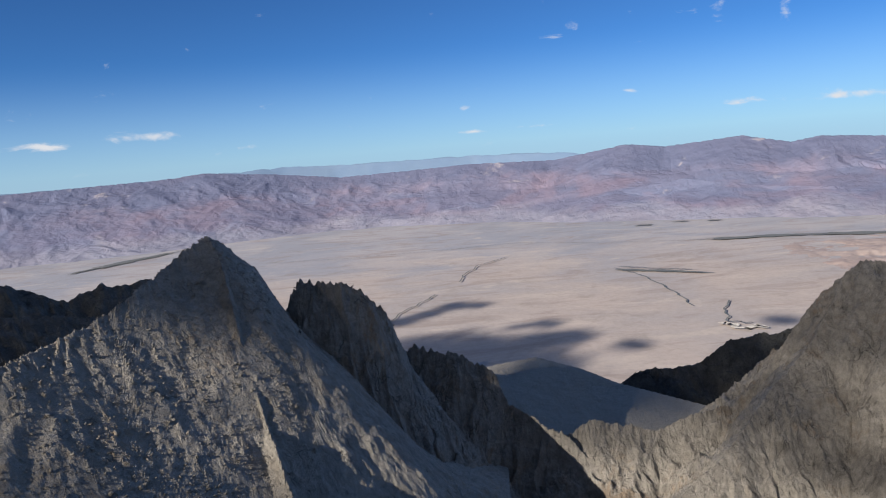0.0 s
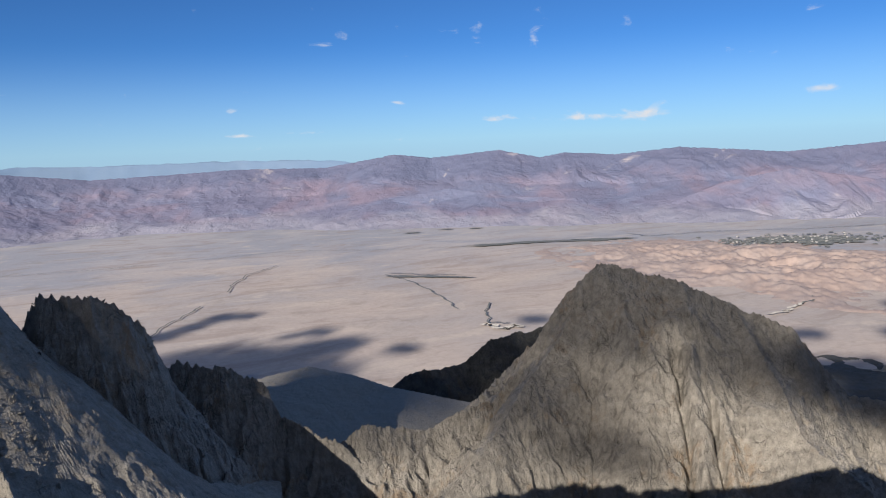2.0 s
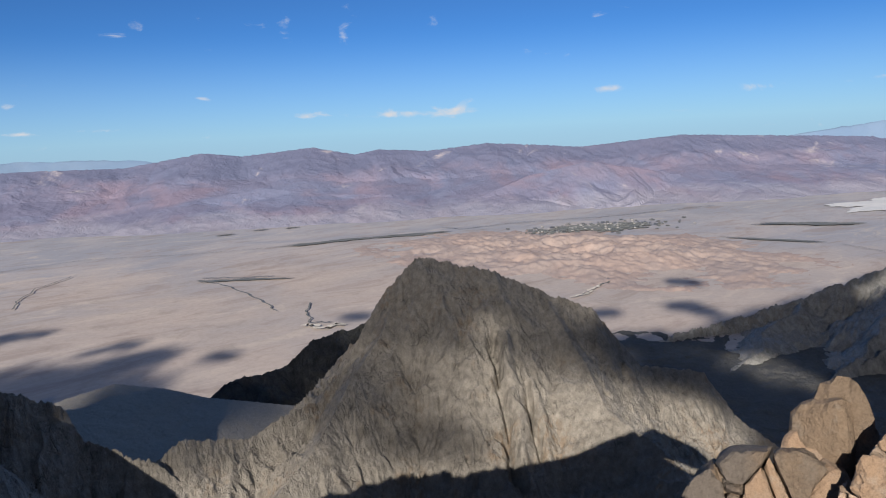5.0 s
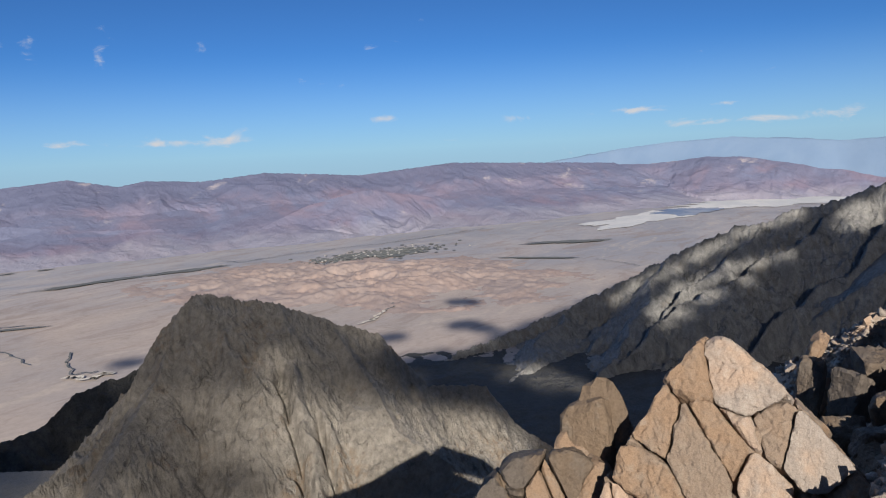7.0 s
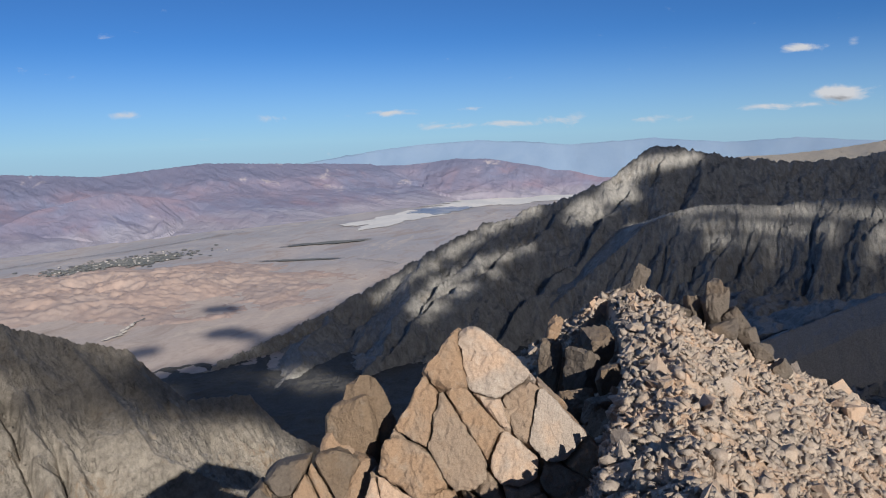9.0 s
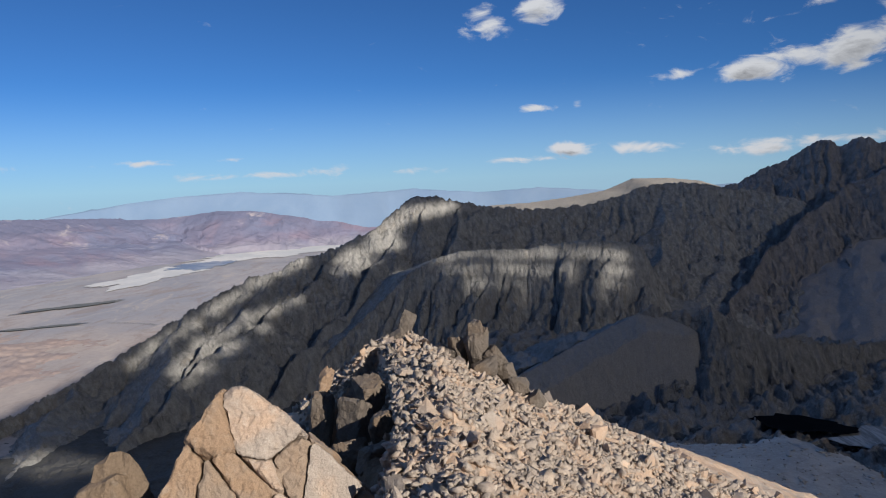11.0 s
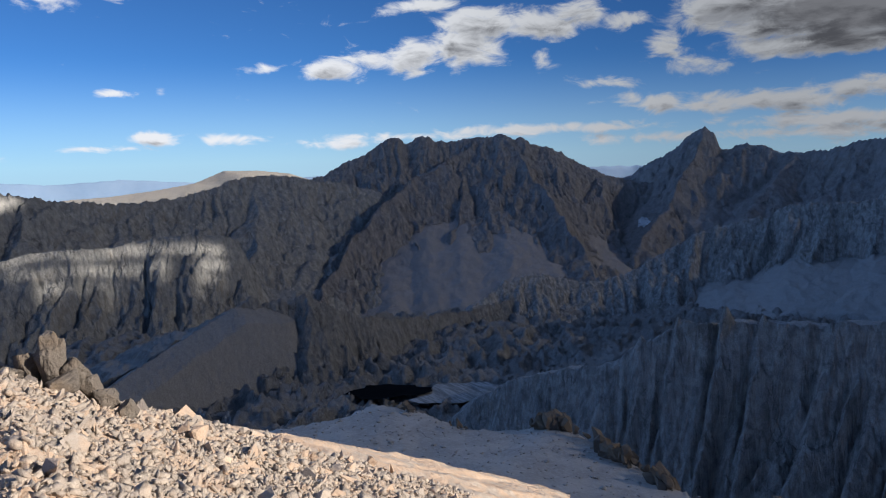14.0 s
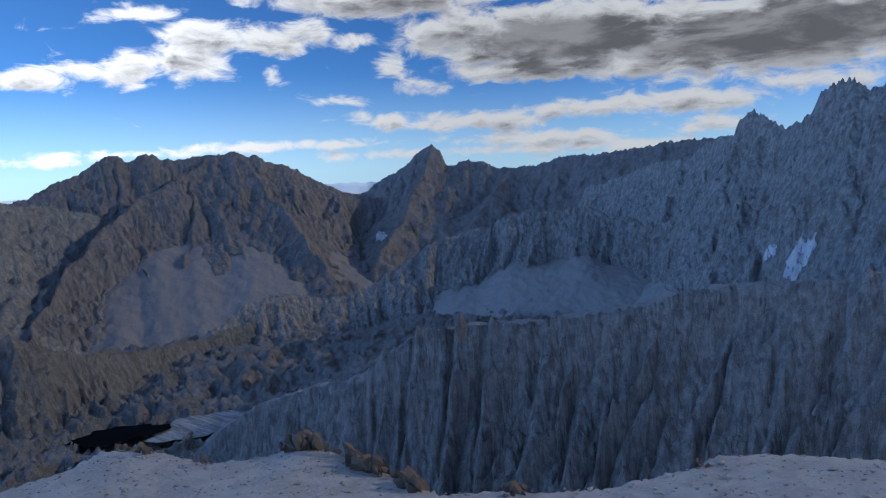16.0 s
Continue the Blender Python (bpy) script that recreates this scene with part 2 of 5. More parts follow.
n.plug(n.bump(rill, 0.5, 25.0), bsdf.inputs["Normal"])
HUMP = rock("hump_rock", (0.34, 0.33, 0.32), (0.16, 0.16, 0.16), (0.27, 0.225, 0.18), (0.30, 0.285, 0.275), size=1.2)
# distance haze put into the base colour as blue
FAR = soil("far_range_haze", (0.15, 0.225, 0.345), (0.175, 0.25, 0.365), (0.16, 0.235, 0.355), 500.0, 0.1)
GRAVEL = soil("summit_gravel", (0.44, 0.40, 0.365), (0.35, 0.32, 0.295), (0.50, 0.46, 0.42), 7.0, 0.7)


def granite(name, warm, cool, lichen, size=1.0):
    """Close granite blocks: warm faces, grey weathering, lichen, grain and cracks."""
    m, n, bsdf = surface(name, 0.85)
    p = n.place()
    one = n.tree.nodes.new("ShaderNodeObjectInfo").outputs["Random"]
    wide, mid = n.noise(p, 0.45 / size, 5, 0.6, 0.3), n.noise(p, 2.2 / size, 7, 0.65)
    grain = n.noise(p, 24.0 / size, 3, 0.7)
    col = n.mix(n.ramp(n.math("ADD", wide, n.math("MULTIPLY_ADD", one, 0.24, -0.12)), 0.40, 0.62), cool, warm)
    col = n.mix(n.ramp(mid, 0.5, 0.72, 0.0, 0.7), col, lichen)
    col = n.mix(n.ramp(grain, 0.35, 0.7, 0.0, 0.45), col, n.mix(1.0, col, (0.5, 0.48, 0.46), "MULTIPLY"))
    island = n.tree.nodes.new("ShaderNodeNewGeometry").outputs["Random Per Island"]
    col = n.mix(1.0, col, n.mix(island, (0.8, 0.81, 0.83), (1.12, 1.09, 1.05)), "MULTIPLY")
    chips = n.noise(p, 6.5 / size, 6, 0.7, 0.6)
    col = n.mix(n.ramp(chips, 0.56, 0.72, 0.0, 0.6), col, n.mix(1.0, col, (0.42, 0.38, 0.36), "MULTIPLY"))
    n.plug(col, bsdf.inputs["Base Color"])
    h = n.math("ADD", n.math("MULTIPLY", mid, 1.0), n.math("ADD", n.math("MULTIPLY", grain, 0.12), n.math("MULTIPLY", chips, 0.6)))
    n.plug(n.bump(h, 0.8, 0.16 * size), bsdf.inputs["Normal"])
    return m


BOULDER = granite("orange_granite", (0.35, 0.24, 0.16), (0.31, 0.24, 0.185), (0.36, 0.295, 0.235))
STONE = granite("rubble_granite", (0.516, 0.378, 0.282), (0.408, 0.348, 0.3), (0.528, 0.462, 0.402))
# brown granite, darkened further to stand for blocks in shade
SHADE_BROWN = granite("shade_brown_granite", (0.21, 0.155, 0.11), (0.16, 0.135, 0.115), (0.21, 0.18, 0.15), 2.0)
RED = soil("red_hill_rock", (0.36, 0.275, 0.245), (0.34, 0.275, 0.255), (0.27, 0.215, 0.20), 140.0, 0.15)
SNOW = soil("old_snow", (0.62, 0.63, 0.65), (0.5, 0.51, 0.53), (0.42, 0.42, 0.43), 30.0, 0.3)
ROOFS = soil("weathered_roofs", (0.36, 0.35, 0.34), (0.26, 0.25, 0.25), (0.3, 0.29, 0.28), 30.0, 0.1)
SALT = soil("salt_crust", (0.66, 0.64, 0.62), (0.55, 0.55, 0.55), (0.48, 0.48, 0.5), 260.0, 0.05)
BRUSH = soil("valley_brush", (0.12, 0.13, 0.13), (0.15, 0.155, 0.155), (0.19, 0.185, 0.18), 40.0, 0.5)
SAND = soil("pale_wash_sand", (0.66, 0.60, 0.52), (0.60, 0.54, 0.46), (0.55, 0.48, 0.40), 40.0, 0.3)
SLAB, n, bsdf = surface("polished_slab", 0.8)
p = n.place()
stria = n.noise(n.stretch(p, 0.2, 1.6, 1.0), 0.14, 6, 0.65, 0.2)
col = n.mix(n.ramp(stria, 0.38, 0.62), (0.15, 0.155, 0.16), (0.36, 0.36, 0.36))
n.plug(n.mix(n.ramp(n.noise(p, 0.03, 6, 0.6), 0.4, 0.65, 0, 0.5), col, (0.2, 0.195, 0.185)), bsdf.inputs["Base Color"])
n.plug(n.bump(stria, 0.6, 2.0), bsdf.inputs["Normal"])
SHALLOWS, n, bsdf = surface("shallow_brine", 0.25)
n.plug(n.mix(n.ramp(n.noise(n.place(), 0.006, 4, 0.6), 0.4, 0.6), (0.12, 0.19, 0.30), (0.27, 0.32, 0.38)), bsdf.inputs["Base Color"])
TARN, n, bsdf = surface("dark_tarn_water", 0.12)
bsdf.inputs["Specular IOR Level"].default_value = 0.0
n.plug(n.mix(n.noise(n.place(), 0.05), (0.004, 0.005, 0.007), (0.008, 0.010, 0.012)), bsdf.inputs["Base Color"])
CLOUD, n, bsdf = surface("cloud_vapour", 1.0)
n.plug(n.mix(n.noise(n.place(), 0.01), (0.9, 0.9, 0.9), (0.82, 0.82, 0.83)), bsdf.inputs["Base Color"])
# thin cloud lets part of the sunlight through
thin_cloud = CLOUD.node_tree.nodes.new("ShaderNodeMixShader")
clear = CLOUD.node_tree.nodes.new("ShaderNodeAttribute")
clear.attribute_name = "clear"
CLOUD.node_tree.links.new(clear.outputs["Fac"], thin_cloud.inputs[0])
# its underside glows softly where the sun stands behind it
glow = CLOUD.node_tree.nodes.new("ShaderNodeBsdfTranslucent")
glow.inputs[0].default_value = (0.95, 0.95, 0.97, 1.0)
both = CLOUD.node_tree.nodes.new("ShaderNodeMixShader")
both.inputs[0].default_value = 0.6
CLOUD.node_tree.links.new(bsdf.outputs[0], both.inputs[1])
CLOUD.node_tree.links.new(glow.outputs[0], both.inputs[2])
CLOUD.node_tree.links.new(both.outputs[0], thin_cloud.inputs[1])
CLOUD.node_tree.links.new(CLOUD.node_tree.nodes.new("ShaderNodeBsdfTransparent").outputs[0], thin_cloud.inputs[2])
CLOUD.node_tree.links.new(thin_cloud.outputs[0], CLOUD.node_tree.nodes["Material Output"].inputs["Surface"])


# ---- building terrain ----
PERM = np.random.RandomState(7).permutation(512).astype(np.int64)
PERM = np.concatenate([PERM, PERM, PERM])
ANGLES = np.random.RandomState(8).rand(512) * 2 * np.pi
GX, GY = np.cos(ANGLES), np.sin(ANGLES)


def wave(x, y):
    """Smooth gradient noise of numpy arrays, about -1 to 1."""
    x, y = np.broadcast_arrays(np.asarray(x, float), np.asarray(y, float))
    xi, yi = np.floor(x).astype(np.int64), np.floor(y).astype(np.int64)
    fx, fy = x - xi, y - yi
    u, v = fx * fx * fx * (fx * (fx * 6 - 15) + 10), fy * fy * fy * (fy * (fy * 6 - 15) + 10)

    def corner(i, j):
        k = PERM[PERM[(xi + i) & 511] + ((yi + j) & 511)]
        return GX[k] * (fx - i) + GY[k] * (fy - j)
    a, b, c, d = corner(0, 0), corner(1, 0), corner(0, 1), corner(1, 1)
    return 1.5 * (a + u * (b - a) + v * (c - a) + u * v * (a - b - c + d))


def rough(x, y, octaves=5, gain=0.5):
    total, amp = 0.0, 1.0
    for i in range(octaves):
        total = total + amp * wave(x + 17.3 * i, y - 9.1 * i)
        x, y, amp = x * 2.03, y * 2.03, amp * gain
    return total


def ribs(x, y, octaves=4, gain=0.5):
    """Sharp crests between round hollows, 0 to about 1."""
    total, amp, norm = 0.0, 1.0, 0.0
    for i in range(octaves):
        total = total + amp * (1 - np.abs(wave(x + 31.7 * i, y + 5.3 * i)))
        norm += amp
        x, y, amp = x * 2.1, y * 2.1, amp * gain
    return total / norm


def crags(x, y, octaves=5):
    """Eroded rock: sharp ridges whose roughness grows towards their crests, about -1 to 1."""
    total, amp, weight, norm = 0.0, 1.0, 1.0, 0.0
    for i in range(octaves):
        one = (1 - np.minimum(np.abs(wave(x + 13.1 * i, y - 7.9 * i)), 1)) ** 2
        total = total + amp * weight * one
        weight = np.clip(one * 1.6, 0.15, 1)
        norm += amp
        x, y, amp = x * 2.07, y * 2.07, amp * 0.45
    return total / norm * 3.2 - 1.25


def peg(b, r, reach):
    """A surveyor's peg: bearing and rise in degrees as seen from the summit, and its reach in metres."""
    return (reach * math.sin(radians(b)), reach * math.cos(radians(b)), EYE + reach * math.tan(radians(r)))


def crest(pegs, right, left, jag=3.0, flute=8.0, width=14.0, lean=0.0, talus=None, rugged=None, bend=0.0):
    """A crest line. right, left: how its two flanks fall off: (slope, how far, slope beyond). Where bearings grow, the viewer is on the right.
    flute: depth of the gullies down the fall line, width: their spacing, lean: how they slant.
    talus: how far below the crest the gravel aprons would start, and their slope; they fill the gullies from below."""
    span = abs(pegs[-1][0] - pegs[0][0])
    return dict(line=np.array([peg(*p) for p in pegs]), arc=span > 25, reach=sum(p[2] for p in pegs) / len(pegs), right=right, left=left, jag=jag, flute=flute,
                width=width, lean=lean, talus=talus, rugged=rugged, bend=bend)


def crest_height(c, x, y, detail=True):
    """The land below one crest line, which counts most where it is nearest: height, distance from the line, how rocky, how much gravel."""
    line = c["line"]
    if c["bend"]:
        x, y = x + c["bend"] * (wave(x / 120, y / 120) + 0.4 * wave(x / 45, y / 45)), y + c["bend"] * (wave(x / 110 + 5.5, y / 110) + 0.4 * wave(x / 45 + 3.5, y / 45))

    def fall(p):
        steep, far, then = p
        return steep * np.minimum(d, far) + then * np.maximum(d - far, 0)
    total, weight, d, side = 0.0, 0.0, None, None
    for a, b in zip(line[:-1], line[1:]):
        vx, vy = b[0] - a[0], b[1] - a[1]
        n = math.hypot(vx, vy)
        t = np.clip(((x - a[0]) * vx + (y - a[1]) * vy) / (n * n), 0, 1)
        dx, dy = x - a[0] - t * vx, y - a[1] - t * vy
        near = np.hypot(dx, dy) + 0.01
        right = (vx * dy - vy * dx) < 0
        share = near ** -7.0
        total, weight = total + share * (a[2] + t * (b[2] - a[2])), weight + share
        d, side = (near, right) if d is None else (np.minimum(d, near), np.where(near < d, right, side))
    top = total / weight
    z = top - np.where(side, fall(c["right"]), fall(c["left"]))
    if not detail:
        if c["talus"]:
            z = np.maximum(z, top - c["talus"][0] - c["talus"][1] * d - 1.4 * np.maximum(d - c["talus"][2], 0))
        return z, d, 1.0, 0.0

    def slope(p):
        return np.where(d < p[1], p[0], p[2])
    # steep rock is broken, gravel aprons lie smooth
    rocky = np.clip((np.where(side, slope(c["right"]), slope(c["left"])) - 0.3) * 2.2, 0.1, 1.0)
    if c["rugged"] is not None:
        rocky = rocky * c["rugged"]
    # how far along, free of jumps where the line bends
    if c["arc"]:
        s = np.arctan2(x, y) * c["reach"]
        s = np.where(s < -1.6 * c["reach"], s + 2 * np.pi * c["reach"], s)
    else:
        chord = line[-1] - line[0]
        s = ((x - line[0][0]) * chord[0] + (y - line[0][1]) * chord[1]) / math.hypot(chord[0], chord[1])
    if c["flute"]:
        wide = c["width"]
        warp = 0.55 * wave(x / (wide * 7), y / (wide * 7)) + 0.22 * wave(x / (wide * 2.2), y / (wide * 2.2))
        run = s + c["lean"] * d
        # sharp buttresses, ribs on them, and clefts where the rock is split
        buttress = np.abs(wave(run / (wide * 8) + 0.7 * warp, 0.4 + d / (wide * 30)))
        rib = np.abs(wave(run / (wide * 2.9) + 1.2 * warp, 3.4 + d / (wide * 13)))
        thin = np.abs(wave(run / (wide * 1.15) + 2.1 * warp, 7.7 + d / (wide * 5)))
        cleft = (1 - np.minimum(np.abs(wave(run / (wide * 4.3) + 1.1 * warp, 2.2 + d / (wide * 24))), 1)) ** 6
        step = np.abs(wave(run / (wide * 3.1) + 5.5, d / (wide * 2.3) + 1.5 * warp))
        z = z - rocky * c["flute"] * (6.5 * buttress * (1 - np.exp(-d / (wide * 2.6))) + 3.4 * rib * (1 - np.exp(-d / (wide * 1.0)))
                                      + 1.15 * thin * (1 - np.exp(-d / (wide * 0.4))) + 2.4 * cleft * (1 - np.exp(-d / (wide * 1.2))) + 0.9 * step)
    if c["jag"]:
        j = ribs(s / (c["jag"] * 3.4), 0.37 + d / (c["jag"] * 7), 4, 0.62)
        z = z + c["jag"] * 2.6 * (j - 0.78) * np.exp(-d / (c["jag"] * 3.5))
    gravel = 0.0 * z
    if c["talus"]:
        drop, ease, far = c["talus"]
        fan = drop * 0.1 * wave(s / (drop * 0.8), d / (drop * 4)) + drop * 0.03 * wave(x / (drop * 0.22), y / (drop * 0.22))
        apron = top - drop - ease * d + fan - 1.4 * np.maximum(d - far, 0)
        gravel = np.clip((apron - z) / 3.0 + 0.5, 0, 1)
        z = np.where(apron > z, apron + 0.0, z)
    return z, d, rocky, gravel


def sheet(name, x, y, z, material, smooth=False, parent=None, flip=False, gravel=None):
    """A mesh from grids of x, y and z."""
    rows_n, cols_n = x.shape
    co = np.stack([x, y, z], -1).reshape(-1, 3).astype(np.float32)
    i = np.arange((rows_n - 1) * cols_n).reshape(rows_n - 1, cols_n)[:, :-1].ravel()
    quads = np.stack([i, i + 1, i + cols_n + 1, i + cols_n], 1)
    if flip:
        quads = quads[:, ::-1]
    me = bpy.data.meshes.new(name)
    me.vertices.add(len(co))
    me.vertices.foreach_set("co", co.ravel())
    me.loops.add(quads.size)
    me.loops.foreach_set("vertex_index", quads.ravel().astype(np.int32))
    me.polygons.add(len(quads))
    me.polygons.foreach_set("loop_start", np.arange(0, quads.size, 4, dtype=np.int32))
    me.polygons.foreach_set("use_smooth", np.full(len(quads), smooth))
    me.update(calc_edges=True)
    if gravel is not None:
        me.attributes.new("gravel", "FLOAT", "POINT").data.foreach_set("value", np.ascontiguousarray(gravel, dtype=np.float32).ravel())
    me.materials.append(material)
    ob = new(name, me)
    if parent:
        ob.parent = parent
    return ob


def land(crests, x, y, bumps, detail=True, floor=None, crag_from=8):
    """Height and share of gravel of the land below several crests."""
    z, d, rocky, gravel = None, None, None, None
    for c in crests:
        one, near, hard, loose = crest_height(c, x, y, detail)
        if z is None:
            z, d, rocky, gravel = one, near, hard, loose
        else:
            rocky, gravel = np.where(one > z, hard, rocky), np.where(one > z, loose, gravel)
            z, d = np.maximum(z, one), np.minimum(d, near)
    if floor is not None:
        z = np.maximum(z, floor(x, y))
    if detail:
        hard = rocky * (1 - 0.88 * gravel)
        warp = 0.35 * wave(x / (bumps[0][0] * 0.7), y / (bumps[0][0] * 0.7))
        for size, amount in bumps:
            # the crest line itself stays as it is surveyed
            if size >= crag_from:
                z = z + amount * (0.06 + 0.94 * hard) * (1.03 - np.exp(-d / (0.8 * size))) * crags(x / size + warp, y / size - warp, 4)
            else:
                z = z + amount * (0.25 + 0.75 * hard) * (1.3 - np.exp(-d / (2.5 * size))) * 0.77 * rough(x / size, y / size, 4, 0.55)
    return z, gravel


def heights(crests, x, y, bumps, detail=True, floor=None, crag_from=8):
    return land(crests, x, y, bumps, detail, floor, crag_from)[0]


def mountain(name, crests, bearings, reaches, columns, rows, material, bumps=((40, 6), (9, 1.6)), floor=None, smooth=False, base=-400.0, carve=None):
    """A mountain as a fan of fall lines, with its rows packed where it is steep."""
    b = np.radians(np.linspace(*bearings, columns))
    coarse = np.linspace(*reaches, 500)
    z = heights(crests, np.sin(b)[:, None] * coarse, np.cos(b)[:, None] * coarse, bumps, False, floor)
    step = np.hypot(np.diff(coarse)[None, :] * 0.7, np.diff(np.maximum(z, base), axis=1) * 2.2)
    along = np.concatenate([np.zeros((columns, 1)), np.cumsum(step, 1)], 1)
    r = np.stack([np.interp(np.linspace(0, a[-1], rows), a, coarse) for a in along])
    # neighbouring fall lines keep about the same rows
    padded = np.concatenate([np.repeat(r[:1], 12, 0), r, np.repeat(r[-1:], 12, 0)])
    sums = np.concatenate([np.zeros((1, rows)), np.cumsum(padded, 0)])
    r = (sums[25:] - sums[:-25]) / 25
    x, y = np.sin(b)[:, None] * r, np.cos(b)[:, None] * r
    z, gravel = land(crests, x, y, bumps, True, floor)
    if carve is not None:
        z = carve(x, y, z)
    return sheet(name, x, y, np.maximum(z, base), material, smooth, flip=True, gravel=gravel)


# ---- the land: the valley floor is one sheet to the horizon ----
FLOOR = -385.0
VALLEY, n, bsdf = surface("valley_floor_soil", 0.95)
p = n.place()
px, py, pz = n.split(p)
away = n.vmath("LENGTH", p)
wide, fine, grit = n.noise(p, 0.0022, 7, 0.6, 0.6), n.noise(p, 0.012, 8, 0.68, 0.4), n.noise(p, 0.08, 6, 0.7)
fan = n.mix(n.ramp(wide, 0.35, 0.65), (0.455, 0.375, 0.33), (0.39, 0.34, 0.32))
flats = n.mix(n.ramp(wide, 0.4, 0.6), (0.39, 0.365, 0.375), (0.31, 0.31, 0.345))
# tan turns to grey-lilac with distance from the summit, broken by noise
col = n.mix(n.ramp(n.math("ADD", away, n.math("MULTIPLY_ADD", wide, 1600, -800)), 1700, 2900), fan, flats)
bands = n.noise(n.stretch(p, 1.0, 2.6, 1.0), 0.0045, 7, 0.66, 1.2)
col = n.mix(n.ramp(bands, 0.50, 0.66, 0, 0.55), col, (0.28, 0.22, 0.195))
col = n.mix(n.ramp(bands, 0.44, 0.34, 0, 0.5), col, (0.53, 0.445, 0.38))
col = n.mix(n.ramp(fine, 0.52, 0.72, 0, 0.4), col, (0.24, 0.20, 0.17))
col = n.mix(n.ramp(grit, 0.4, 0.7, 0, 0.25), col, (0.25, 0.22, 0.19))
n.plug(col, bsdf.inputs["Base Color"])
n.plug(n.bump(fine, 0.3, 6.0), bsdf.inputs["Normal"])
turn, reach = np.meshgrid(np.radians(np.linspace(0, 360, 361)), np.concatenate([[1.0], np.geomspace(200, 4960, 120)]), indexing="ij")
gx, gy = np.sin(turn) * reach, np.cos(turn) * reach
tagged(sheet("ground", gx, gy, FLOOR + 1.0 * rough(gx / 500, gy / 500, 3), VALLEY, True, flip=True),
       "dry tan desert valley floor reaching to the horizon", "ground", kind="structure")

# desert range across the valley
INYO = [crest([(-60, -1.5, 4850), (-42, -1.2, 4800), (-31, -0.9, 4700), (-20, -0.8, 4600), (-17.9, -0.6, 4600), (-12.9, -1.1, 4550), (-7.7, -1.8, 4480), (-1, -1.7, 4380),
               (2.6, -1.6, 4300), (9.3, -1.8, 4220), (14.9, -1.0, 4100), (17.8, -1.4, 4080), (23, -1.0, 4000), (26.3, -1.7, 3960), (28.1, -1.4, 3950)],
              (0.42, 330, 0.28), (0.3, 900, 0.3), 5, 7, 60, rugged=1.2)]
INYO += [crest([(28.1, -1.4, 3950), (32.1, -1.7, 3950), (36.8, -1.3, 3950), (44.2, -1.9, 4050), (51.4, -1.3, 4250), (60.3, -1.7, 4550), (64, -1.9, 4700)],
              (0.44, 330, 0.28), (0.3, 900, 0.3), 5, 7, 60, rugged=1.2)]
INYO += [crest([(62, -2.0, 4700), (66.7, -2.1, 4780), (70.8, -1.75, 4790), (73.4, -1.85, 4800), (75.5, -2.25, 4800), (78.4, -2.75, 4820), (82.3, -3.1, 4840), (95, -3.6, 4860)], (0.5, 600, 0.4), (0.6, 500, 0.6), 2, 5, 60)]
INYO += [crest([(36, -5.6, 3330), (40, -4.0, 3480), (44.5, -3.1, 3600), (49, -3.8, 3700), (53, -4.6, 3800), (57, -5.0, 3950)],
              (0.5, 900, 0.4), (0.25, 900, 0.2), 0, 9, 45)]
INYO += [crest([(8, -5.3, 3600), (14, -4.6, 3560), (19, -3.9, 3560), (24, -4.7, 3480), (29, -5.0, 3400)],
              (0.45, 900, 0.35), (0.2, 900, 0.2), 0, 9, 55)]
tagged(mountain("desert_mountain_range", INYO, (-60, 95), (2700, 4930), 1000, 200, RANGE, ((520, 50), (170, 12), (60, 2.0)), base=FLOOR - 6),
       "long purple-brown desert mountain range with pale gullied spurs and a painted haze tint", "mountain range")
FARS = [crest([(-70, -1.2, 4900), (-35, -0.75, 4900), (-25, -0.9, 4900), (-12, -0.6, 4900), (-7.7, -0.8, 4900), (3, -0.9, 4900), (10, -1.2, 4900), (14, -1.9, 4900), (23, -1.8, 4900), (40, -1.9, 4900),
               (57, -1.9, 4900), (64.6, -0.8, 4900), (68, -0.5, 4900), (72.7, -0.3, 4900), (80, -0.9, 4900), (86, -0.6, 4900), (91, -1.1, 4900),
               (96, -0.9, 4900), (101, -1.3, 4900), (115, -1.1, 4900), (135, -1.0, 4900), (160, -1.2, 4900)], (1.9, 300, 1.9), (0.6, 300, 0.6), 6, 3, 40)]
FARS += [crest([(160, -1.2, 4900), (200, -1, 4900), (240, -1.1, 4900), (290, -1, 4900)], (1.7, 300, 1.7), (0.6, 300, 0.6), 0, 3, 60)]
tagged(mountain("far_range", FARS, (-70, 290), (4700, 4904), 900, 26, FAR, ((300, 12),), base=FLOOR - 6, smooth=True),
       "mountain ranges along the horizon, coloured the blue of haze", "mountain range", kind="structure")

# ---- the near peaks ----
PYRAMID = [crest([(-75, -14, 312), (-45, -13.2, 362), (-33, -12.3, 388), (-30.2, -11.6, 406), (-26.6, -10.3, 431), (-22.4, -7.9, 469), (-20.6, -6.6, 488), (-18.2, -5.2, 500),
                  (-16.9, -6.2, 506), (-15, -8.0, 519), (-14, -10.8, 525), (-12.6, -13.5, 538), (-10, -20, 550)],
                 (0.78, 600, 0.7), (1.2, 300, 1.0), 2.6, 1.2, 10, rugged=0.3)]
PYRAMID += [crest([(-18.2, -5.3, 500), (-17.4, -7.2, 481), (-17, -10.4, 456), (-16.5, -15.2, 425), (-15.5, -19.7, 388), (-14.1, -25.7, 338), (-12, -34, 269)],
                 (0.62, 400, 0.55), (1.9, 400, 1.3), 2.2, 1.7, 8)]
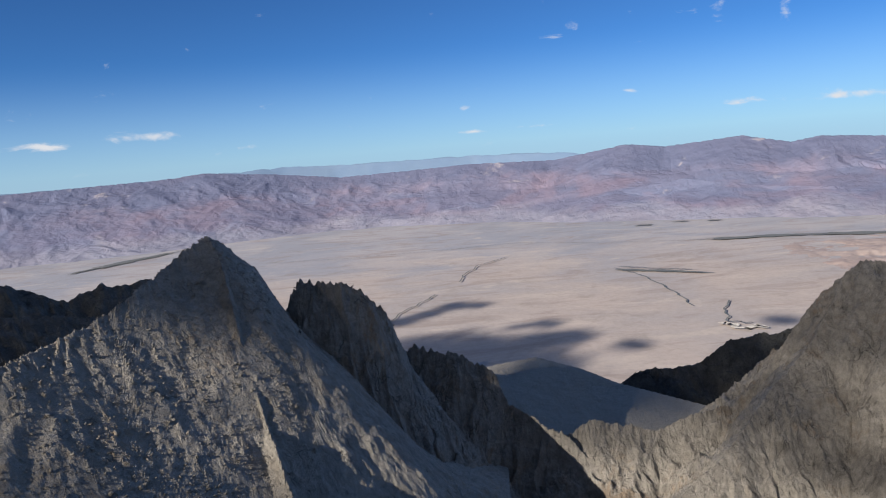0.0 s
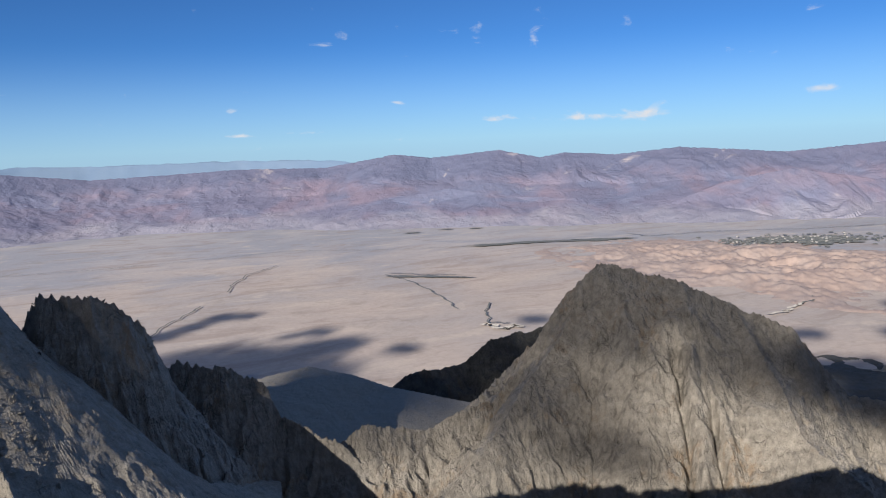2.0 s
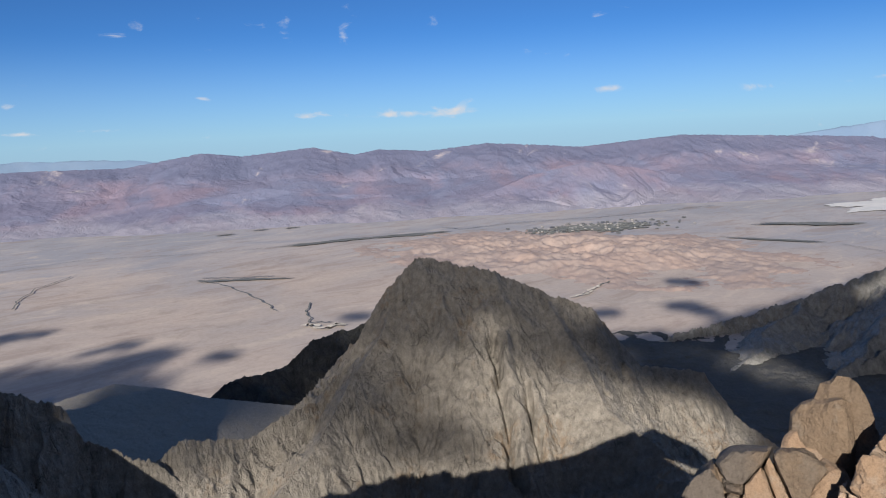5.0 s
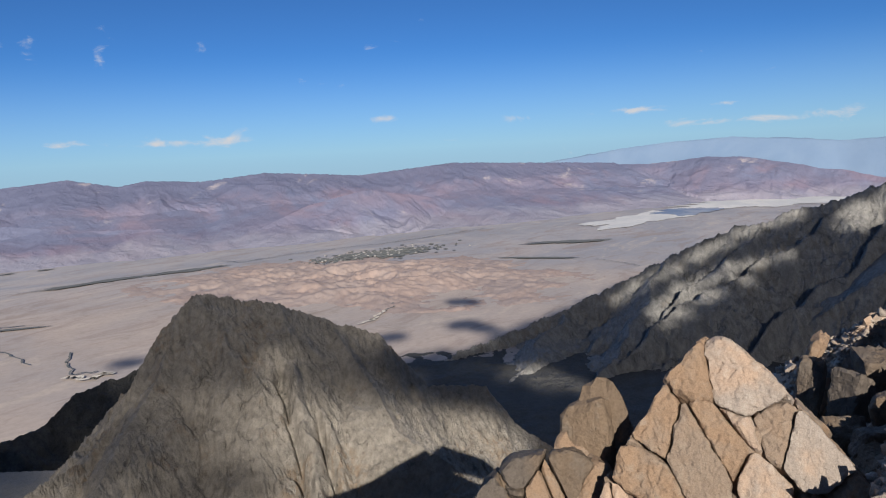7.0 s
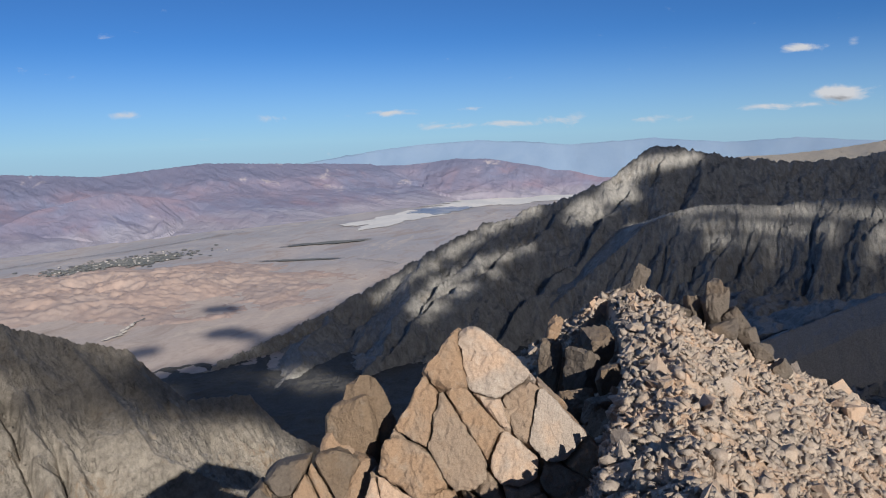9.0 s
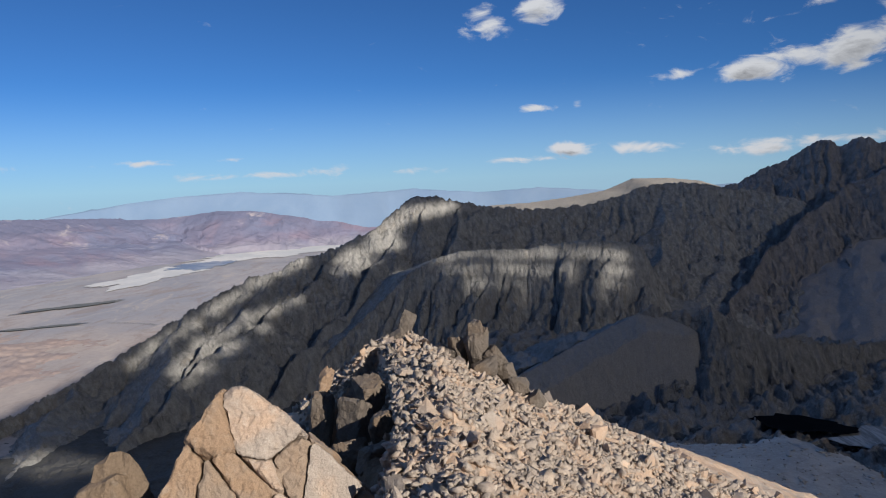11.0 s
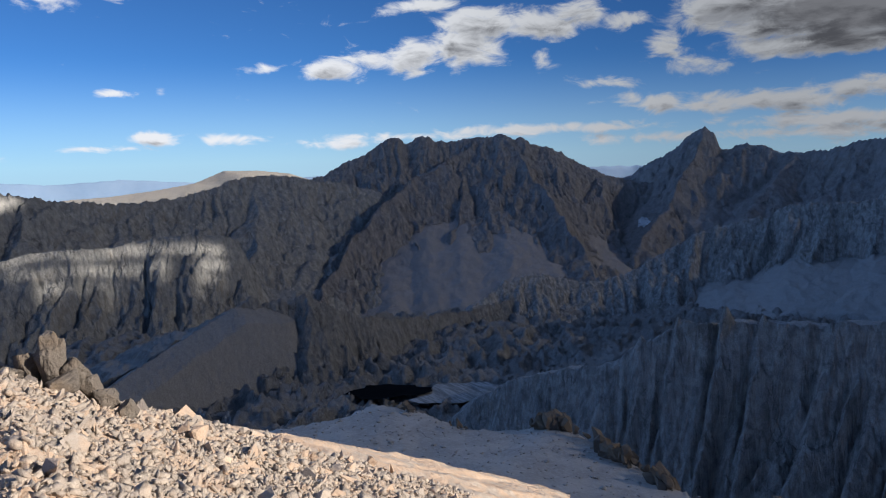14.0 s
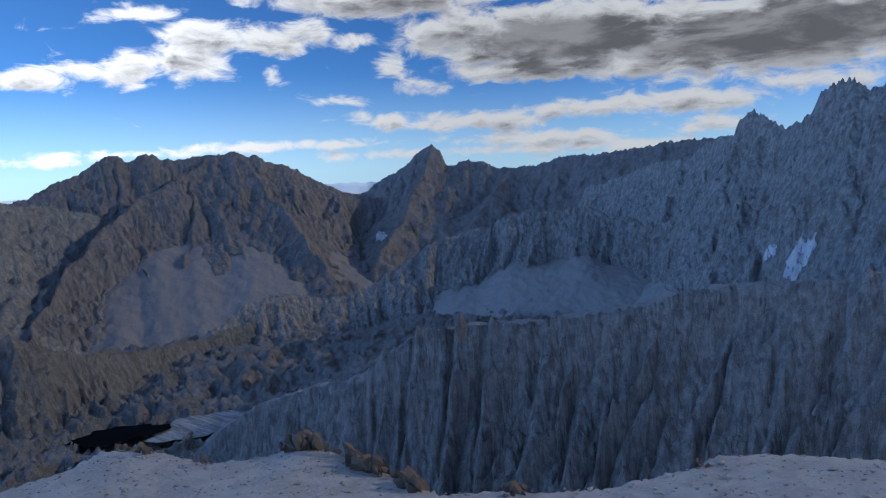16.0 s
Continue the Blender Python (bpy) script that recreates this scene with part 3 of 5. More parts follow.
PYRAMID_BUMPS = ((40, 2.0), (16, 1.5), (6, 0.9), (2.5, 0.4))
tagged(mountain("pyramid_peak", PYRAMID, (-75, 4), (240, 700), 600, 250, GREY, PYRAMID_BUMPS),
       "steep grey granite pyramid peak with a talus face", "mountain peak")
SPIRE = [crest([(-13.4, -12.6, 530), (-12.3, -10.2, 525), (-11.6, -9.4, 520), (-8.5, -9.7, 515), (-6.4, -11, 515), (-5.2, -12.4, 518), (-4.0, -15.3, 525)],
               (1.7, 400, 1.3), (2.0, 300, 1.3), 4.5, 3.2, 7)]
SPIRE_BUMPS = ((30, 2.5), (14, 2.0), (6, 1.0), (2.5, 0.35))
tagged(mountain("granite_spire", SPIRE, (-19, 5), (330, 640), 300, 260, TAN, SPIRE_BUMPS),
       "blunt brown-grey granite spire with fluted walls", "mountain peak")
RIDGE_C = [crest([(-4.2, -16.4, 585), (-3.2, -15.5, 580), (0.1, -16.3, 570), (3.2, -17.8, 565), (4.4, -20.5, 560), (6.7, -21.9, 555), (8.9, -23.0, 550), (11, -25, 545)],
                 (1.5, 400, 1.2), (1.2, 300, 1.0), 4, 3.4, 7)]
tagged(mountain("serrated_ridge", RIDGE_C, (-9, 14), (360, 680), 280, 240, TAN, SPIRE_BUMPS),
       "serrated tan granite ridge falling to a saddle", "mountain ridge")
PEAK_D = [crest([(8, -23.6, 560), (9.3, -22.8, 560), (11.2, -22, 565), (15.9, -22.7, 575), (19.3, -21.5, 590), (22.2, -20.5, 605), (23.6, -19.2, 612), (25.5, -16.2, 620), (27.9, -12.7, 630), (30.9, -9.9, 640),
                 (34.3, -10.8, 640), (36.8, -11.4, 640), (40.4, -12.9, 645), (44.9, -14.6, 650), (46.7, -16.8, 655), (48.7, -18.8, 665), (53.3, -19.0, 690), (55.6, -21.8, 700), (58, -23.4, 710), (63, -26, 720)],
                (0.95, 90, 0.78), (1.2, 300, 1.1), 3.5, 1.7, 10, 0.25, rugged=0.8)]
PEAK_D += [crest([(30.9, -10, 640), (27.5, -16, 600), (23, -22, 545), (19, -27, 490), (15, -33, 430)], (0.8, 300, 0.7), (1.1, 300, 0.9), 1.5, 1.8, 9, bend=14)]
PEAK_D += [crest([(40.4, -13, 645), (43, -18, 600), (46.5, -22, 560), (50.5, -25.2, 520), (53, -28, 480)], (0.7, 300, 0.7), (0.75, 300, 0.7), 1.5, 1.6, 11, bend=14)]
PEAK_D_BUMPS = ((48, 5), (18, 3.0), (7, 1.2), (2.5, 0.4))


def clefts(lines):
    """A carver of dark clefts along lines of bearing and reach: each has a width and a depth, and a rib beside it."""
    def carve(x, y, z):
        for line, wide, deep in lines:
            b = np.degrees(np.arctan2(x, y)) + 0.25 * wave(x / 12, y / 12)
            r = np.hypot(x, y)
            at = np.interp(-r, [-p[1] for p in line], [p[0] for p in line])
            off = np.radians(b - at) * r
            ends = np.clip((line[0][1] - r) / 14, 0, 1) * np.clip((r - line[-1][1]) / 14, 0, 1)
            z = z - deep * ends * np.exp(-(off / wide) ** 2) * (0.7 + 0.5 * wave(r / 9, b)) + 0.5 * deep * ends * np.exp(-((off - 2.4 * wide) / (1.5 * wide)) ** 2)
        return z
    return carve


FACE_CLEFTS = (([(36.6, 600), (36.9, 575), (37.5, 548), (37.8, 525), (38.7, 505)], 4.0, 24.0), ([(38.9, 575), (39.6, 552), (40.2, 535), (40.6, 520)], 3.2, 17.0), ([(45.0, 590), (46.2, 570)], 3.0, 14.0))
tagged(mountain("front_peak", PEAK_D, (5, 66), (380, 800), 760, 280, TAN, PEAK_D_BUMPS, carve=clefts(FACE_CLEFTS)),
       "broad tan granite peak with a streaked gullied face", "mountain peak")
BENCH = [crest([(-2, -18.5, 800), (3.7, -17.6, 810), (6.9, -17.2, 820), (10.5, -18.2, 800), (13.3, -19.3, 780), (20.3, -20.9, 730), (26, -22, 700)],
               (0.06, 400, 0.1), (0.9, 300, 0.9), 0, 0.6, 20)]
tagged(mountain("gravel_bench", BENCH, (-4, 28), (560, 900), 240, 100, GREY, ((40, 3), (6, 0.8))),
       "smooth grey gravel bench behind the saddle", "rock bench")
RIDGE_E = [crest([(9, -22, 840), (13.3, -19.3, 850), (15.2, -18.3, 860), (19.5, -17.8, 880), (21.9, -15.9, 900), (26.5, -14.9, 920), (34, -15, 950), (45, -17, 990)],
                 (0.8, 400, 0.7), (0.9, 400, 0.8), 4, 3, 18)]
tagged(mountain("shaded_ridge", RIDGE_E, (7, 50), (640, 1150), 300, 120, SHADE_DARK, ((50, 5), (20, 3), (7, 1.0))), "dark shaded rocky ridge above the valley", "mountain ridge")
RIDGE_F = [crest([(-60, -6, 880), (-40, -6, 900), (-32.1, -6.6, 900), (-30.8, -7.4, 900), (-28.2, -8.5, 900), (-25.8, -7.5, 910), (-24.6, -8, 910), (-22.8, -7.9, 920), (-17, -12, 930), (-10, -18, 930)],
                 (0.7, 400, 0.7), (0.7, 400, 0.7), 5, 5, 22),
           crest([(-55, -9, 680), (-32.4, -9.1, 700), (-29, -9.5, 700), (-26.9, -10.1, 700), (-20, -13, 700)], (0.6, 300, 0.6), (0.7, 300, 0.7), 0, 1.5, 30)]
tagged(mountain("shaded_mountain", RIDGE_F, (-60, -8), (500, 1200), 360, 120, SHADE_DARK, ((60, 6), (22, 3), (8, 1.2))), "dark mountain ridge in cloud shade", "mountain ridge")

# ---- the southern ridge and the massifs round the basin ----
RIDGE_G = [crest([(44, -19.5, 1170), (48, -17.9, 1210), (51, -16.4, 1270), (55.3, -15, 1350), (60, -13.2, 1400), (64.8, -10.9, 1450), (67.9, -9.2, 1480), (70.2, -8.1, 1510), (72.9, -6.8, 1540), (74.7, -6.6, 1555), (76.9, -5.6, 1580), (79.5, -5.0, 1610), (81.6, -4.1, 1630), (82.8, -3.7, 1640), (83.6, -2.9, 1660),
                  (85.6, -1.3, 1700), (88.3, -1.3, 1740), (89.8, -1.7, 1755), (91.6, -2.2, 1790), (93.8, -2.4, 1830), (96, -2.6, 1870), (99.3, -2.4, 1920), (101.6, -1.9, 1960), (104, -1.1, 2000), (106, -0.9, 2030), (108.1, -1.0, 2060), (109.7, -1.45, 2090), (111.5, -1.6, 2120), (114, -2.2, 2140), (116.5, -3.2, 2150)],
                 (1.0, 170, 0.62), (0.8, 400, 0.6), 7, 7.5, 26, 0.35)]
RIDGE_G += [crest([(81.6, -4.3, 1630), (78.5, -6.9, 1540), (75, -9.4, 1440), (71, -11.6, 1350), (67.5, -13.9, 1260), (63, -17.5, 1150), (59, -22, 1040)], (1.05, 120, 0.7), (0.9, 400, 0.7), 6, 7, 20, 0.5, bend=26)]
RIDGE_G += [crest([(85.6, -1.5, 1700), (84, -5, 1600), (81, -8.5, 1490), (78, -11.5, 1390), (74, -15, 1280), (70, -19, 1150)], (0.95, 120, 0.7), (0.9, 400, 0.7), 6, 7, 20, 0.5, bend=26)]
RIDGE_G += [crest([(60, -13.4, 1400), (57.5, -16.5, 1230), (55.5, -20, 1060), (53.5, -24, 900)], (0.5, 400, 0.45), (0.5, 400, 0.4), 5, 6, 20, bend=26)]
RIDGE_G += [crest([(67.9, -9.4, 1480), (66.5, -12.4, 1350), (64, -15.4, 1230), (61.5, -19.0, 1090), (59.5, -23, 940)], (0.6, 400, 0.5), (0.6, 400, 0.45), 6, 6.5, 20, bend=26)]
RIDGE_G += [crest([(74.7, -6.8, 1555), (72, -9.6, 1450), (69.3, -11.9, 1360), (66.3, -15, 1250)], (0.8, 200, 0.6), (0.7, 400, 0.5), 6, 6, 18, bend=26)]
RIDGE_G += [crest([(52, -16.6, 1290), (50.5, -19, 1130), (49, -22, 980)], (0.4, 400, 0.3), (0.4, 400, 0.3), 3, 5, 20, bend=26)]
RIDGE_G += [crest([(89.8, -1.9, 1755), (88.6, -4.6, 1640), (87.5, -7.5, 1540)], (0.9, 200, 0.7), (0.9, 200, 0.7), 6, 6, 18, bend=26)]
RIDGE_G += [crest([(96, -2.8, 1870), (95, -5.2, 1760), (94.5, -7.5, 1660)], (0.7, 200, 0.6), (0.7, 200, 0.6), 6, 6, 20, bend=26)]
RIDGE_G += [crest([(106, -1.1, 2030), (105, -4.2, 1900), (104.5, -7, 1780), (104, -10, 1620)], (0.6, 300, 0.5), (0.65, 300, 0.5), 6, 7, 22, bend=26)]
tagged(mountain("southern_ridge", RIDGE_G, (43, 116), (850, 2250), 860, 290, SIERRA, ((90, 9), (30, 5), (10, 2.4), (4, 0.6)), smooth=True),
       "long pale granite ridge climbing to a blocky summit", "mountain ridge")
CLIFF_J = [crest([(76, -15.5, 1330), (80, -12, 1370), (83, -9.5, 1400), (85.6, -7.2, 1430), (87.7, -6.3, 1440), (89.5, -5.8, 1445), (92, -5.7, 1452), (94.7, -5.8, 1460), (96.4, -5.4, 1465), (100, -5.3, 1480), (102.3, -5.4, 1500), (103.7, -5.8, 1520), (104.9, -8.2, 1530), (106, -11, 1540)],
                 (1.3, 150, 0.8), (0.12, 300, 0.1), 5, 10, 15, 0.45)]
tagged(mountain("pale_cliff", CLIFF_J, (74, 108), (1050, 1640), 480, 240, SIERRA, ((60, 6), (22, 4), (9, 2.0), (4, 0.6)), smooth=True), "pale gullied granite cliff below the ridge", "cliff")
PLATEAU = [crest([(90, -3.6, 2550), (92, -2.25, 2550), (95, -2.15, 2600), (98, -1.85, 2650), (101, -1.4, 2700), (103.1, -0.55, 2750), (105.6, -0.6, 2750), (108, -0.9, 2700), (110, -1.6, 2700)],
                 (0.1, 700, 0.3), (0.3, 300, 0.3), 2, 2, 60)]
tagged(mountain("high_plateau", PLATEAU, (89, 109.5), (2150, 2950), 240, 60, TAN, ((90, 5), (20, 1.5))), "sunlit tan high plateau behind the ridge", "plateau")
MASSIF_I = [crest([(101, -3.5, 2250), (106, -2.6, 2250), (108.1, -1.6, 2250), (110.5, -1.1, 2260), (112.3, -0.2, 2270), (114.3, 0.6, 2290), (115.6, 1.6, 2300), (116.7, 1.65, 2300), (117.2, 1.2, 2300), (118.5, 1.85, 2300), (119.6, 1.4, 2305), (121.1, 1.25, 2310), (122.1, 1.6, 2305),
                   (123.8, 1.5, 2300), (124.7, 1.8, 2300), (125.6, 1.3, 2305), (126.3, 1.5, 2310), (127, 0.9, 2320), (128.5, 0.65, 2340), (130.1, -0.25, 2370), (131.6, -1.15, 2390), (133.6, -1.9, 2420), (137, -2.5, 2450)],
                  (0.95, 230, 0.55), (0.6, 400, 0.6), 7, 8, 30, talus=(145, 0.42, 900))]
MASSIF_I += [crest([(123, 1.3, 2300), (119.5, -0.6, 2190), (116, -2.6, 2080), (113.3, -5.6, 1930), (111.2, -8.4, 1800), (109, -12, 1640)], (0.85, 170, 0.6), (0.95, 150, 0.6), 6, 8, 22, talus=(150, 0.40, 900), bend=26)]
MASSIF_I += [crest([(125.2, 1.5, 2300), (127, -1.4, 2170), (129, -4.3, 2040), (131, -6.9, 1900)], (0.7, 200, 0.5), (0.75, 200, 0.5), 6, 7, 20, talus=(95, 0.45, 900), bend=26)]
MASSIF_I += [crest([(121.5, 1.0, 2280), (121.8, -1.8, 2170), (121.2, -4.3, 2060), (120.3, -6.6, 1960)], (0.9, 150, 0.6), (0.9, 150, 0.6), 5, 7, 18, talus=(112, 0.48, 900), bend=26)]
MASSIF_I += [crest([(112.3, -0.5, 2270), (110.8, -3.2, 2130), (108.5, -6.2, 1980), (107, -9, 1820)], (0.75, 200, 0.5), (0.75, 200, 0.5), 6, 7, 22, talus=(130, 0.45, 900), bend=26)]
tagged(mountain("broad_massif", MASSIF_I, (99, 140), (1350, 2600), 600, 260, MASSIF, ((110, 12), (36, 6), (12, 2.6), (5, 0.7)), smooth=True),
       "broad dark brown-grey massif with scree aprons", "mountain")
MASSIF_M = [crest([(130, -3.0, 2650), (134.5, -1.8, 2600), (135.1, -1.3, 2580), (137.1, -0.2, 2530), (138.1, 0.3, 2510), (138.8, 1.15, 2500), (140, 1.75, 2480), (140.6, 1.25, 2475), (141.1, 0.2, 2470), (141.6, 0.0, 2465), (142.5, 0.5, 2450), (143.5, 0.3, 2440), (144.3, 0.15, 2435), (144.9, -0.3, 2430), (148, -0.25, 2380),
                   (150.2, 0.4, 2330), (153.4, 0.6, 2260), (156.3, 0.9, 2190), (158, 1.2, 2150), (164, 1.4, 2050), (180, 2, 1900)],
                  (1.0, 170, 0.5), (0.6, 400, 0.6), 8, 7, 26, talus=(130, 0.45, 900)),
            crest([(140, 1.5, 2480), (138.8, -1.5, 2340), (137.4, -4, 2200), (136, -6.5, 2050)], (0.9, 120, 0.5), (0.9, 120, 0.5), 6, 7, 20, talus=(120, 0.45, 900), bend=26),
            crest([(146, -0.5, 2410), (144.5, -2.5, 2280), (143, -4.5, 2150)], (0.6, 120, 0.5), (0.6, 120, 0.5), 5, 6, 20, talus=(90, 0.45, 900), bend=26)]
tagged(mountain("pointed_peak", MASSIF_M, (128, 182), (1500, 2800), 520, 200, MASSIF, ((90, 9), (30, 5), (12, 2.4), (5, 0.7)), smooth=True), "dark ridge with a pointed rocky peak", "mountain peak")
RIDGE_N = [crest([(134.4, -9.4, 1350), (137.1, -7.6, 1370), (139.2, -6.3, 1380), (141.3, -5.5, 1390), (143, -5.1, 1395), (144.6, -4.7, 1400), (146.2, -3.7, 1400), (148.1, -3.8, 1400), (150.3, -3.8, 1400),
                  (151.1, -3.3, 1400), (152.1, -3.5, 1400), (153.6, -4.2, 1395), (156.6, -4.85, 1380), (158.9, -4.7, 1365), (162.9, -4.4, 1330), (166.6, -3.9, 1280), (180, -3, 1200)],
                 (1.5, 90, 0.7), (0.6, 300, 0.6), 6, 8, 12, 0.3, talus=(88, 0.24, 230)),
           crest([(118, -12.9, 1200), (121.6, -12.2, 1240), (123.9, -10.6, 1280), (124.6, -9.9, 1290), (127.6, -9.2, 1320), (129.5, -9.7, 1330), (132.6, -9.9, 1340), (134.4, -9.3, 1350), (137.1, -7.7, 1370)],
                 (0.75, 200, 0.4), (0.6, 300, 0.6), 6, 5, 12, 0.3, talus=(75, 0.3, 300))]
tagged(mountain("middle_ridge", RIDGE_N, (116, 184), (820, 1600), 680, 220, CLIFF, ((60, 6), (22, 4), (9, 2.0), (4, 0.6)), smooth=True), "grey middle ridge with a gravel shelf below", "mountain ridge")
PEAK_T = [crest([(152, -2, 1650), (156.8, -0.6, 1550), (159.9, 0.2, 1450), (161.2, 1.1, 1410), (161.7, 1.5, 1395), (162.8, 1.2, 1350), (163.2, 2.5, 1320), (164.1, 3.1, 1280), (165.1, 2.6, 1250), (165.4, 2.2, 1240), (166.5, 1.9, 1210), (167.0, 2.4, 1190), (167.9, 2.8, 1170), (168.3, 3.9, 1155), (169.1, 4.6, 1135), (169.8, 5.0, 1120),
                 (170.6, 4.7, 1105), (172.2, 4.8, 1080), (178, 7, 1000), (188, 9, 900)],
                (1.5, 200, 0.8), (1.0, 300, 0.8), 13, 7.5, 17, 0.5, talus=(210, 0.45, 900))]
tagged(mountain("jagged_peak", PEAK_T, (150, 190), (640, 1750), 460, 250, CLIFF, ((60, 6), (22, 4), (9, 2.0), (4, 0.6)), smooth=True), "jagged dark granite towers above the basin", "mountain peak")
HUMP_K = [crest([(103.3, -10.9, 985), (104.6, -10.2, 995), (105.4, -10.7, 1000), (106.8, -10.4, 1000), (107.3, -11.0, 1000), (108.7, -10.1, 1000), (109.3, -10.7, 1005), (110.4, -11.3, 1010), (111.7, -11.8, 1025), (113.4, -12.3, 1045), (116.1, -12.6, 1100), (120.7, -12.3, 1190), (126, -11.2, 1280)],
                (1.1, 90, 0.7), (0.4, 300, 0.3), 6, 7.5, 12, talus=(125, 0.28, 300)),
          crest([(85, -19.5, 780), (94.6, -15.4, 890), (96.9, -14.2, 920), (99.2, -13.0, 945), (101.6, -11.8, 970), (103.3, -10.9, 985), (106, -11.2, 1000)], (1.2, 90, 0.7), (0.6, 300, 0.5), 1.5, 4.0, 12, talus=(2, 0.5, 34))]
tagged(mountain("dark_hump", HUMP_K, (85, 130), (640, 1330), 500, 220, HUMP, ((60, 6), (22, 4), (9, 2.0), (4, 0.6)), smooth=True), "dark rounded rock hump above the tarn", "rocky hill")


def basin(x, y):
    """The basin's floor, with the hollow of the tarn and its slab."""
    tx, ty, _ = peg(114.9, -18.6, 869)
    sx, sy, _ = peg(121, -18.9, 853)
    hollow = np.exp(-(np.hypot(x - tx, y - ty) / 62) ** 4) + np.exp(-(np.hypot(x - sx, y - sy) / 66) ** 4)
    return -292 - 13 * np.minimum(hollow, 1)


BASIN_BUMPS = ((70, 9), (30, 7), (9, 2.6), (4, 0.8))
BASIN = [crest([(126, -17.6, 900), (134, -15.5, 930), (142, -13, 960)], (0.2, 100, 0.3), (0.12, 400, 0.1), 0, 3, 20, rugged=8.0)]
tagged(mountain("basin_floor", BASIN, (90, 150), (560, 1300), 320, 110, HUMP, BASIN_BUMPS, floor=basin, smooth=True), "rubble floor of the high basin", "ground", kind="structure")
steep = random.Random(12)
CLIFF_CLEFTS = []
for b_ in (131.5, 135, 138.2, 141.5, 144, 148.6, 151.5, 155, 158.5, 163, 166.5, 170.5):
    shift, start = steep.uniform(3.5, 6.5), 640 - steep.uniform(0, 14)
    CLIFF_CLEFTS.append(([(b_, start), (b_ - 0.35 * shift, start - 35), (b_ - 0.7 * shift, start - 70), (b_ - shift, start - 125)], steep.uniform(2.6, 4.6), steep.uniform(16, 30)))
CLIFF_P = [crest([(116, -23, 720), (122.6, -19.0, 690), (125.1, -17.7, 675), (129.8, -16.8, 650), (133.5, -16.2, 632), (134.8, -14.8, 627), (136.2, -14.4, 625), (137.5, -13.5, 622), (139.7, -13.0, 620), (143.3, -12.65, 620), (148.3, -12.6, 625), (151, -12.2, 630), (154.6, -11.6, 636), (156.9, -11.2, 640), (158.9, -10.4, 645),
                  (162.9, -9.6, 650), (166.7, -9.3, 645), (170.3, -9.0, 640), (171.6, -8.3, 636), (172.6, -8.4, 635), (186, -7, 620)],
                 (1.7, 120, 1.0), (0.05, 30, 0.45), 3.5, 13.0, 12.5, 0.95, talus=(190, 0.5, 400))]
tagged(mountain("fluted_cliff", CLIFF_P, (114, 188), (380, 1000), 860, 300, CLIFF, ((46, 3.5), (18, 2.6), (8, 1.3), (3, 0.35)), smooth=True, carve=clefts(CLIFF_CLEFTS)), "steep blue-grey cliff cut by deep gullies", "cliff")

CANYON = [crest([(40, -20.5, 1050), (47, -20.4, 1050), (54, -20.6, 1040), (62, -21, 980), (72, -20.5, 900), (84, -20, 860), (96, -19, 840), (108, -20, 800)], (0.35, 400, 0.5), (0.12, 900, 0.1), 2, 6, 40)]
tagged(mountain("canyon_slope", CANYON, (44, 112), (600, 1320), 420, 170, SHADE_DARK, ((150, 20), (50, 9), (16, 3), (6, 0.8)), floor=lambda x, y: -384 + 0.05 * np.maximum(1230 - np.hypot(x, y), -200)), "granite slope falling into the canyon, its shade in the dark colour", "canyon slope")


# ---- the valley: hills, town, dry lake, washes ----
def lowland(name, centre, long_way, wide_way, turn, material, ragged=0.35, up=3.0, step=36, seed=0.0):
    """A flat patch of the valley floor with a ragged edge."""
    cx, cy = centre
    a, q = np.meshgrid(np.linspace(0, 2 * np.pi, step * 4 + 1), np.linspace(0.0, 1.0, 8), indexing="ij")
    edge = 1 + ragged * rough(np.cos(a) * 1.6 + seed, np.sin(a) * 1.6 + seed * 0.7, 4, 0.6)
    u, v = np.cos(a) * q * edge * long_way, np.sin(a) * q * edge * wide_way
    c, s = math.cos(radians(turn)), math.sin(radians(turn))
    return sheet(name, cx + u * c + v * s, cy - u * s + v * c, FLOOR + up + 0 * u, material, True)


def spot(b, r):
    """The place on the valley floor at a bearing and a rise below the eye."""
    reach = (EYE - FLOOR) / math.tan(radians(-r))
    return (reach * math.sin(radians(b)), reach * math.cos(radians(b)))


def ribbon(name, stops, width, material, up=3.6, wander=0.5):
    """A strip along the valley floor, through stops of bearing and rise, wandering a little."""
    pts = np.array([spot(*s) for s in stops])
    t = np.linspace(0, len(pts) - 1, 40 * (len(pts) - 1) + 1)
    x, y = np.interp(t, range(len(pts)), pts[:, 0]), np.interp(t, range(len(pts)), pts[:, 1])
    x, y = x + wander * width * 3 * rough(t * 2.3, 0.3 + 0 * t, 3), y + wander * width * 3 * rough(t * 2.3, 7.7 + 0 * t, 3)
    dx, dy = np.gradient(x), np.gradient(y)
    n = np.hypot(dx, dy) + 1e-6
    half = width * 0.5 * (0.75 + 0.5 * np.abs(rough(t * 5, 3.1 + 0 * t, 2)))
    left = np.stack([x - dy / n * half, y + dx / n * half], -1)
    right = np.stack([x + dy / n * half, y - dx / n * half], -1)
    g = np.stack([left, right], 0)
    return sheet(name, g[..., 0], g[..., 1], FLOOR + up + 0 * g[..., 0], material, True, flip=True)


